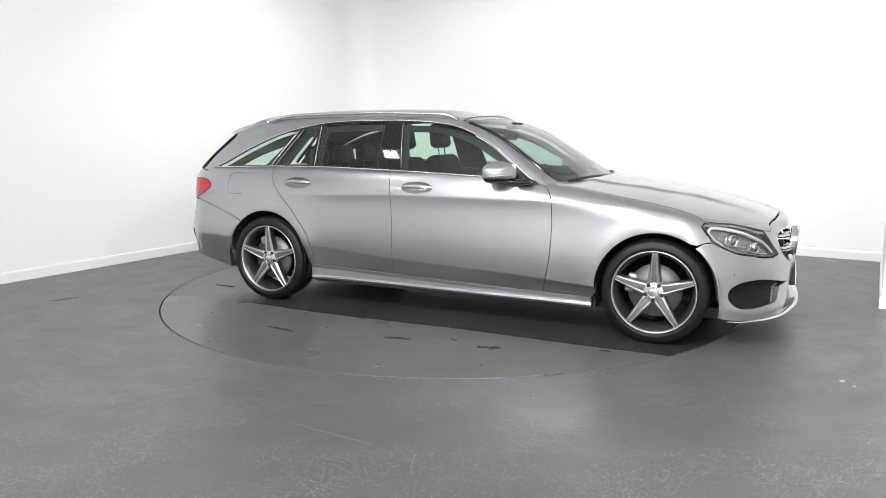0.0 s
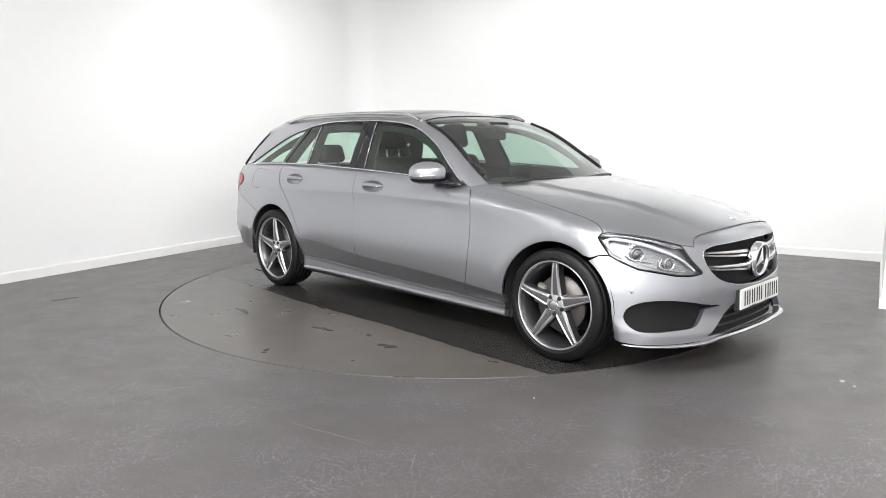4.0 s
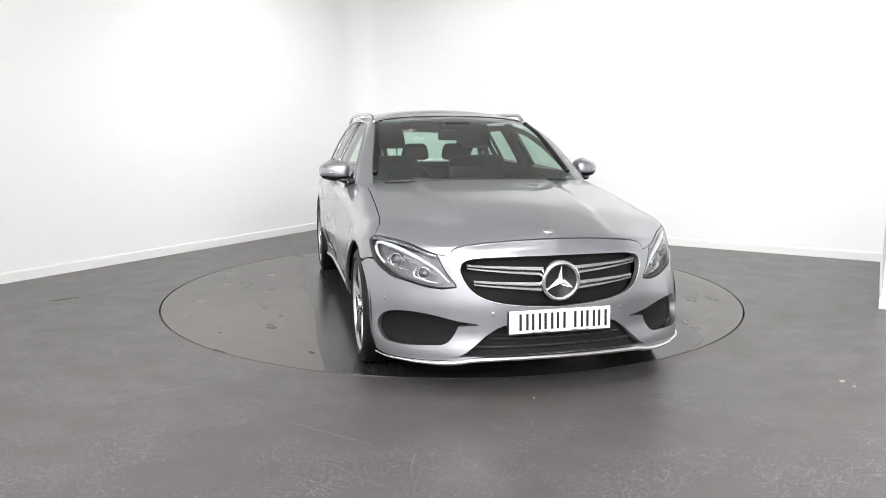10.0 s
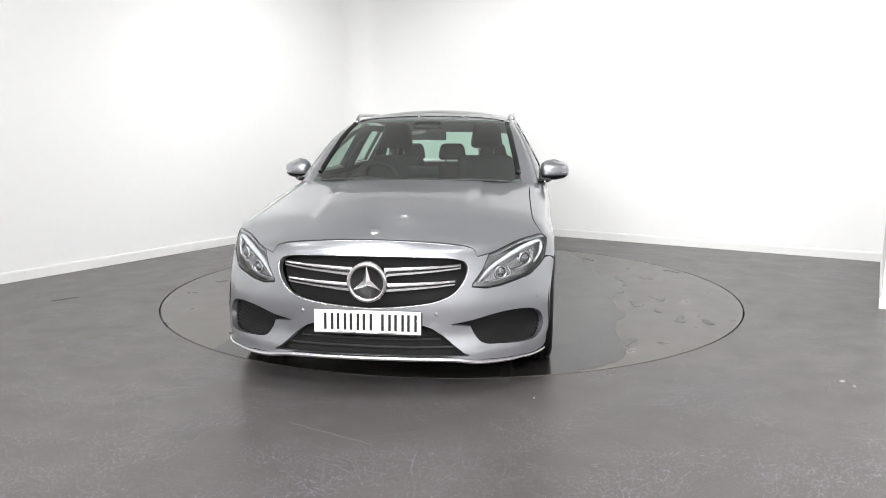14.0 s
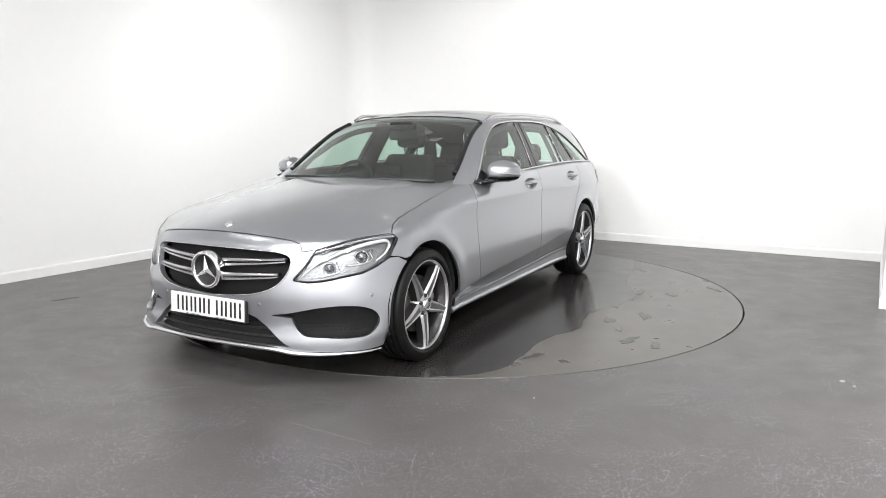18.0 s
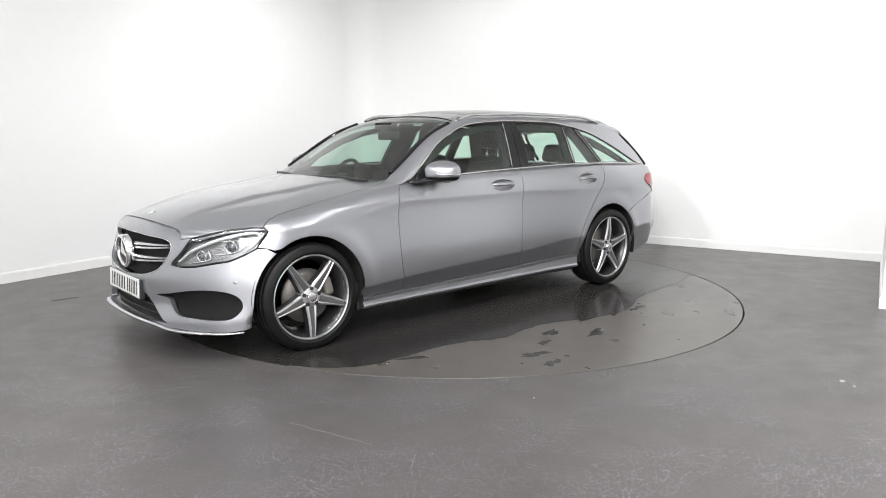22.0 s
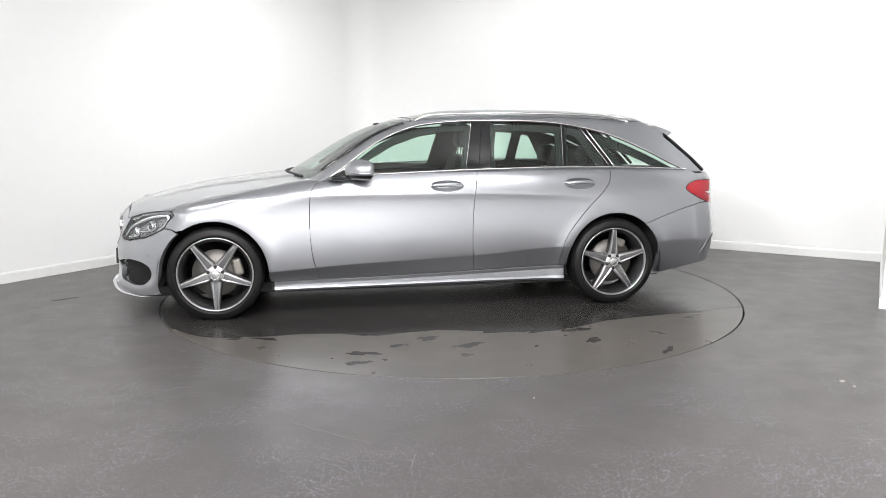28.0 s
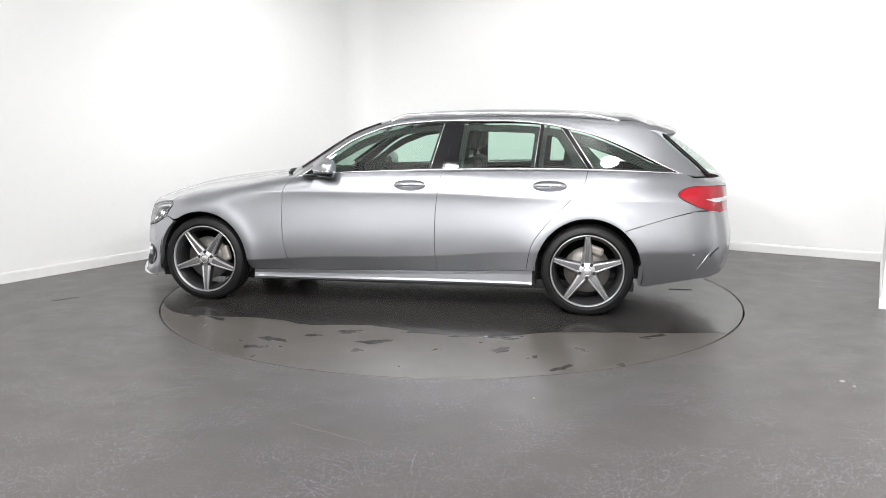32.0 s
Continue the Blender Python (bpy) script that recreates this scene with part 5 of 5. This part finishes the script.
# ---------------------------------------------------------------- roof spoiler, screen edge, cowl, wipers
verts, faces = [], []
ys = np.linspace(-0.575, 0.575, 25)
ROOF_END = pchip([-1.80, -1.86, -1.90, -1.96, -2.02, -2.10], [1.388, 1.375, 1.364, 1.345, 1.322, 1.29])
for y in ys:
    a = abs(y)
    sag = 0.15 * a * a + 0.12 * a ** 4 - 0.013
    tip = -2.065 + 0.20 * a * a + (0.06 if a > 0.56 else 0)
    z0 = float(roof_map(np.array([-1.80]), np.array([y * 0.99]))[0, 2]) - float(ROOF_END(-1.80)) + sag
    top = [(x, y, float(ROOF_END(x)) - sag + z0 + 0.001) for x in (-1.82, -1.88, tip * 0.5 - 0.95, tip + 0.012)]
    top[0] = (top[0][0], y, top[0][2] - 0.008)
    verts += top + [(tip, y, top[-1][2] - 0.010), (tip + 0.02, y, top[-1][2] - 0.028), (-1.88, y, 1.262 - 0.06 * a * a)]
for i in range(24):
    faces += [(7 * i + k, 7 * i + 7 + k, 7 * i + 7 + (k + 1) % 7, 7 * i + (k + 1) % 7) for k in range(7)]
faces += [tuple(range(7)), tuple(range(24 * 7 + 6, 24 * 7 - 1, -1))]
part_mesh("roof_spoiler", flat_mesh("spoiler", verts, faces), M_PAINT, car, "body-coloured spoiler over the tailgate window")
# black edge of the tailgate window, seen from the side
tg_e = on_cabin([(-1.89, 1.258), (-1.98, 1.175), (-2.11, 1.06), (-2.20, 0.975)])
both(part_mesh("tailgate_window_edge", tube([(x - 0.02, y - 0.012, z) for x, y, z in tg_e], 0.017, 8, 0.8), M_BLACK, car, "gloss black edge of the tailgate window"))

se = [Vector(p) for p in spline([tuple(map(float, p)) for p in edge_x[1:-1]], 24)]
both(part_mesh("screen_side_trim", tube([p + Vector((0.006, -0.010, 0.0)) for p in se], 0.020, 8, 0.7), M_BLACK, car, "black trim beside the windscreen"))
hp = [(0.0, 1.378), (0.25, 1.374), (0.42, 1.362), (0.535, 1.345)]
hx = screen_map(np.array([p[0] for p in hp]), np.array([p[1] for p in hp]))
hpts = [tuple(map(float, p)) for p in hx]
hpts = [(x, -y, z) for x, y, z in hpts[::-1]] + hpts[1:]
part_mesh("screen_header_trim", tube(spline(hpts, 30), 0.006, 6), M_BLACK, car)


def cowl_z(x, y):
    return float(HOOD(x)) - float(HOOD_CROWN(x)) * (y / 0.75) ** 2 - 0.030


verts, faces = [], []
xs, ys = np.linspace(0.72, 1.02, 5), np.linspace(-0.60, 0.60, 21)
for x in xs:
    for y in ys:
        verts.append((x - 0.10 * (y / 0.73) ** 2, y, cowl_z(x, y)))
faces = [(21 * i + j, 21 * i + j + 1, 21 * i + 22 + j, 21 * i + 21 + j) for i in range(4) for j in range(20)]
part_mesh("scuttle_panel", flat_mesh("scuttle", verts, faces, True), M_PLASTIC, car, "black plastic scuttle under the windscreen")
for y0, y1 in ((-0.62, 0.02), (-0.02, 0.60)):
    pts = []
    for i in range(9):
        y = y0 + (y1 - y0) * i / 8
        z = 0.950 + 0.012 * math.sin(math.pi * i / 8)
        x = float(screen_map(np.array([y]), np.array([z]))[0, 0])
        pts.append((x + 0.016, y, z + 0.006))
    part_mesh("wiper", tube(pts, 0.0075, 6, 1.3), M_PLASTIC, car, "black windscreen wiper lying at the scuttle")

# ---------------------------------------------------------------- inside of the doors and pillars
liner = [(0.74, 0.27), (0.74, 0.93), (0.62, 0.955)] + along(BELT, 0.45, -2.05) + [(-2.10, 0.70), (-1.82, 0.70), (-1.70, 0.66), (-1.425, 0.715), (-1.15, 0.66), (-1.02, 0.45), (-1.0, 0.27)]
both(patch("door_lining", flank_dom(at_side(liner)), flank, 0.06, M_CABIN, car, flip=True, gap=0, lip=0, push=-0.045, label="black inner door lining"))


def rounded(poly, r=0.03):
    """A polygon with its corners eased."""
    p = np.array(poly, float)
    out = []
    for i in range(len(p)):
        a, b, c = p[i - 1], p[i], p[(i + 1) % len(p)]
        da, dc = (a - b) / np.linalg.norm(a - b), (c - b) / np.linalg.norm(c - b)
        s, e = b + da * r, b + dc * r
        for t in (0, 0.25, 0.5, 0.75, 1):
            out.append((1 - t) ** 2 * s + 2 * t * (1 - t) * b + t * t * e)
    return np.array(out)


frame_o = [tuple(p) for p in dlo[3:]] + [(-2.03, 0.96)] + [(x, float(BELT(x)) - 0.03) for x in np.linspace(-1.9, 0.62, 16)]
wins = [rounded([(0.47, 1.005), (0.40, 1.075), (0.20, 1.190), (0.0, 1.262), (-0.20, 1.292), (-0.345, 1.296), (-0.275, 1.000)], 0.02),
        rounded([(-0.56, 1.302), (-1.035, 1.285), (-1.010, 1.025), (-0.535, 1.012)], 0.025),
        rounded([(-1.120, 1.270), (-1.190, 1.255), (-1.335, 1.03), (-1.10, 1.028)], 0.02),
        rounded([(-1.40, 1.190), (-1.62, 1.115), (-1.80, 1.030), (-1.545, 1.035)], 0.02)]
both(patch("window_lining", np.array(frame_o), glass_map, 0.04, M_CABIN, car, holes=wins, flip=True, gap=0, lip=0.012, push=-0.045, label="black inner window surround"))
M_LINING = mat("grey_headlining", (0.16, 0.16, 0.155), 0.9, grain=0.1, grain_scale=80)
hl = [(0.10, 0.0), (0.06, 0.42), (-0.05, 0.50), (-1.75, 0.48), (-1.80, 0.0)]
hl = hl + [(x, -y) for x, y in hl[::-1][1:-1]]
patch("headlining", np.array(hl), roof_map, 0.08, M_LINING, car, gap=0, lip=0, push=-0.030, label="grey fabric headlining")
bm = bmesh.new()
box(bm, -1.0, 0.95, -0.74, 0.74, 0.27, 0.31)
part("cabin_floor", bm, M_CABIN, car, "black carpeted floor")
bm = bmesh.new()
box(bm, -2.16, -1.30, -0.66, 0.66, 0.64, 0.68, 0.01)
part("boot_floor", bm, M_CABIN, car)

bm = bmesh.new()
box(bm, -2.10, -2.07, -0.715, 0.715, 0.62, 0.95, 0.01)
part("tailgate_lining", bm, M_CABIN, car)

# dashboard
verts, faces = [], []
prof = [(0.99, 0.60), (0.99, 0.925), (0.90, 0.940), (0.70, 0.948), (0.55, 0.940), (0.47, 0.915), (0.43, 0.86), (0.45, 0.76), (0.50, 0.60)]
ys = np.linspace(-0.70, 0.70, 25)
for y in ys:
    hump = 0.045 * math.exp(-((y + 0.37) / 0.15) ** 2)
    for x, z in prof:
        verts.append((x - 0.95 * max(0, abs(y) - 0.38) * (x > 0.8) - 0.45 * max(0, abs(y) - 0.38) * (x == 0.70), y, z - 0.02 + hump * (0.45 < x < 0.75)))
k = len(prof)
for i in range(24):
    faces += [(k * i + j, k * i + j + 1, k * i + k + j + 1, k * i + k + j) for j in range(k - 1)]
dash = part_mesh("dashboard", flat_mesh("dash", verts, faces, True), M_CABIN, car, "black dashboard with a display and binnacle")
bm = bmesh.new()
box(bm, 0.44, 0.455, -0.11, 0.11, 0.915, 1.03, 0.006)
part("display_screen", bm, M_BLACK, dash, "dark upright display")
# steering wheel, on the right
sw = new("steering_wheel")
sw.parent = car
sw.matrix_local = pose(0.37, -0.37, 0.880, 0, 0, 0) @ pose(0, 0, 0, 0, -24, 0)
tagged(sw, "black leather steering wheel")
part_mesh("wheel_rim", tube([(0, 0.180 * math.cos(2 * math.pi * i / 40), 0.180 * math.sin(2 * math.pi * i / 40)) for i in range(40)], 0.015, 10, closed=True, up=(1, 0, 0)), M_SEAT, sw)
bm = bmesh.new()
box(bm, 0.0, 0.05, -0.085, 0.085, -0.075, 0.06, 0.025)
part("wheel_boss", bm, M_CABIN, sw)
for a in (-15, 195, 270):
    r = radians(a)
    part_mesh("wheel_arm", tube([(0.02, 0.07 * math.cos(r), 0.07 * math.sin(r)), (0.01, 0.175 * math.cos(r), 0.175 * math.sin(r))], 0.016, 8), M_SATIN, sw)


def cushion(bm, x0, x1, y0, y1, z0, z1, r):
    box(bm, x0, x1, y0, y1, z0, z1, r, 4)


def seat(x, y, wide, back_z, head):
    """A leather seat with a raked back and its head restraints."""
    bm = bmesh.new()
    cushion(bm, 0.02, 0.52, -wide, wide, 0.42, 0.58, 0.05)
    s = part("car_seat", bm, M_SEAT, car, "black leather car seat")
    s.matrix_local = pose(x, y, 0)
    s.data.shade_smooth()
    bm = bmesh.new()
    cushion(bm, -0.07, 0.07, -wide, wide, 0.0, back_z, 0.055)
    for v in bm.verts:
        k = max(0, v.co.z - back_z * 0.6) / (back_z * 0.4)
        v.co.y *= 1 - 0.16 * k * (len(head) == 1)
        v.co.x -= 0.018 * math.cos(v.co.y / wide * 1.3) if v.co.x > 0 else 0
    b = part("backrest", bm, M_SEAT, s)
    b.matrix_local = pose(0.03, 0, 0.50, 0, -17, 0)
    b.data.shade_smooth()
    for hy in head:
        bm = bmesh.new()
        hz = 0.205 if len(head) == 1 else 0.15
        cushion(bm, -0.052, 0.052, -0.135, 0.135, 0.075, 0.075 + hz, 0.045)
        for v in bm.verts:
            v.co.y *= 1.0 - 0.22 * (v.co.z - 0.075) / hz
        h = part("head_restraint", bm, M_SEAT, s, "black leather head restraint")
        tilt = math.radians(17)
        at = pose(0.03 - back_z * math.sin(tilt) + 0.01, hy, 0.50 + back_z * math.cos(tilt) - 0.015, 0, -8, 0)
        h.matrix_local = at
        h.data.shade_smooth()
        for py in (-0.06, 0.06):
            me = tube([(0, py, -0.02), (0, py, 0.09)], 0.006, 8)
            p = part_mesh("restraint_post", me, M_CHROME, s)
            p.matrix_local = at
    return s


seat(-0.40, 0.37, 0.26, 0.60, (0.0,))
seat(-0.36, -0.37, 0.26, 0.60, (0.0,))
seat(-1.17, 0.0, 0.66, 0.47, (-0.38, 0.38, 0.0))

# rear-view mirror and the camera cover on the glass
bm = bmesh.new()
cushion(bm, 0.185, 0.215, -0.13, 0.13, 1.205, 1.275, 0.014)
rv = part("rear_view_mirror", bm, M_CABIN, car, "black rear-view mirror")
bm = bmesh.new()
cushion(bm, 0.19, 0.27, -0.10, 0.10, 1.285, 1.335, 0.018)
part("mirror_housing", bm, M_CABIN, rv)
bm = bmesh.new()
cushion(bm, 0.198, 0.212, -0.012, 0.012, 1.26, 1.30, 0.004)
part("mirror_stem", bm, M_CABIN, rv)

# ---------------------------------------------------------------- marks on the disc and the floor
rng = random.Random(7)


def blot(x, y, a, b, turn, parent, material, name="scuff_mark", label="", z=0.0015):
    """A thin irregular smear on the floor."""
    n = 26
    ph = [rng.uniform(0, 6.28) for _ in range(4)]
    verts = [(0, 0, z)]
    for i in range(n):
        t = 2 * math.pi * i / n
        r = 1 + 0.28 * math.sin(2 * t + ph[0]) + 0.22 * math.sin(3 * t + ph[1]) + 0.16 * math.sin(5 * t + ph[2]) + 0.12 * math.sin(9 * t + ph[3])
        verts.append((a * r * math.cos(t), b * r * math.sin(t), z))
    verts += [(v[0] * 1.02, v[1] * 1.02, 0.0) for v in verts[1:]]
    faces = [(0, 1 + i, 1 + (i + 1) % n) for i in range(n)] + [(1 + i, 1 + n + i, 1 + n + (i + 1) % n, 1 + (i + 1) % n) for i in range(n)]
    ob = part_mesh(name, flat_mesh(name, verts, faces), material, parent, label)
    ob.matrix_local = pose(x, y, 0, 0, 0, turn)
    return ob


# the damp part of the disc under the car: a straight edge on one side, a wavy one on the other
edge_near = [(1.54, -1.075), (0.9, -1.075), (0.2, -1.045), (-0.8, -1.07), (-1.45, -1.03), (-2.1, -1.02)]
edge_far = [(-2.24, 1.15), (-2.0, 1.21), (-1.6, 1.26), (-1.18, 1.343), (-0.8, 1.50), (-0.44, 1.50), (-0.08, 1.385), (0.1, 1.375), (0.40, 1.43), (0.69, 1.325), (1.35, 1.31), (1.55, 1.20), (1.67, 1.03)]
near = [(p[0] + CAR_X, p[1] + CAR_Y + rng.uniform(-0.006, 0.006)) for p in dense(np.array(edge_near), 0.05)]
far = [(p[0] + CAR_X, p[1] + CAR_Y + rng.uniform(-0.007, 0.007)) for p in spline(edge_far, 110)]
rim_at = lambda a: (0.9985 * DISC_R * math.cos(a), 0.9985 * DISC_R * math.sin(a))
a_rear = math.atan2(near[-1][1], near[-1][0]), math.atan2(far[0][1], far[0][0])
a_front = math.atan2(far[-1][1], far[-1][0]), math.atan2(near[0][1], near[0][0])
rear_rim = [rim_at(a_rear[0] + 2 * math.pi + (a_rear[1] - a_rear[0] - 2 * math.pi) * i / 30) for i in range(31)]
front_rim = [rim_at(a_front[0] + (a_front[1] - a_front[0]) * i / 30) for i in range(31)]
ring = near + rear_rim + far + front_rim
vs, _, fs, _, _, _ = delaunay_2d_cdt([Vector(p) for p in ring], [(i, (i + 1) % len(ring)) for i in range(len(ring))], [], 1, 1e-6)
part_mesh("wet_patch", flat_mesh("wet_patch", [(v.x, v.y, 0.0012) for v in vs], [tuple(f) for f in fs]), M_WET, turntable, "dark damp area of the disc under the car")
for x, y, a, b, tn in ((0.20, 1.63, 0.09, 0.035, 10), (-0.57, 1.42, 0.085, 0.03, 5), (-0.58, 1.66, 0.07, 0.03, 40), (0.84, 1.68, 0.08, 0.035, -20), (0.42, 1.44, 0.085, 0.03, 10), (-0.03, 1.38, 0.075, 0.022, 0), (0.88, 1.85, 0.06, 0.03, 15),
                       (1.41, 1.28, 0.07, 0.025, -30), (-0.29, 1.42, 0.05, 0.016, 12), (-0.94, 1.93, 0.07, 0.022, 50), (0.62, 1.56, 0.05, 0.02, 0), (0.81, 1.27, 0.05, 0.018, 10), (-1.5, 1.2, 0.07, 0.02, 30), (0.3, -1.5, 0.07, 0.025, 10), (-0.5, -1.62, 0.08, 0.025, -5), (0.9, -1.45, 0.06, 0.03, 25)):
    blot(x, y, a, b, tn, turntable, M_WET, "puddle", "thin wet patch on the disc")
# two thin dark strips lying on the disc
for x, y in ((-1.735, -0.73), (-1.85, -0.235)):
    bm = bmesh.new()
    box(bm, x - 0.09, x + 0.09, y - 0.005, y + 0.005, 0.0, 0.004)
    part("dark_groove", bm, M_DARK, turntable, "thin dark strip on the disc")


M_PAPER = mat("dusty_paper", (0.42, 0.40, 0.37), 0.7, grain=0.1)


def scrap(x, y, turn, size):
    bm = bmesh.new()
    box(bm, -size, size, -size * 0.35, size * 0.35, 0.0, 0.004, 0.001, 1)
    for v in bm.verts:
        v.co.z += 0.006 * abs(v.co.x) / size * (v.co.z > 0.001)
    ob = part("paper_scrap", bm, M_PAPER, None)
    ob.matrix_world = pose(x, y, 0, 0, 0, turn)
    tagged(ob, "small pale paper scrap lying on the floor", "litter", "litter on the floor")


scrap(2.012, -2.268, -20, 0.012)
scrap(2.031, -2.346, 5, 0.008)
scrap(0.402, -2.521, 30, 0.005)
M_SCRATCH = mat("dark_scratch", (0.03, 0.029, 0.028), 0.6)
M_PALE = mat("pale_scratch", (0.17, 0.155, 0.145), 0.5, grain=0.3, grain_scale=40)
bm = bmesh.new()
for i in range(9):
    a = -0.22 + 0.05 * i
    box(bm, a, a + 0.05, -0.003 + 0.004 * math.sin(2.1 * i), 0.003 + 0.004 * math.sin(2.1 * i), 0.0, 0.0012)
pale = part("floor_scratch", bm, M_PALE, None)
pale.matrix_world = pose(-0.520, -2.932, 0, 0, 0, -29.7)
tagged(pale, "faint pale scuff line across the vinyl floor", "scratch")
bm = bmesh.new()
box(bm, -0.10, 0.10, -0.003, 0.003, 0.0, 0.002)
sc = part("floor_scratch", bm, M_SCRATCH, None)
sc.matrix_world = pose(-2.95, -0.46, 0, 0, 0, 44)
tagged(sc, "thin dark scratch in the vinyl floor", "scratch")


# ---------------------------------------------------------------- what moves
def motions():
    walk(turntable, [(t, pose(0, 0, 0, 0, 0, a)) for t, a in TURNS])
    walk(car, [(t, pose(0, 0, 0, 0, 0, a) @ pose(CAR_X, CAR_Y, 0)) for t, a in TURNS])


motions()
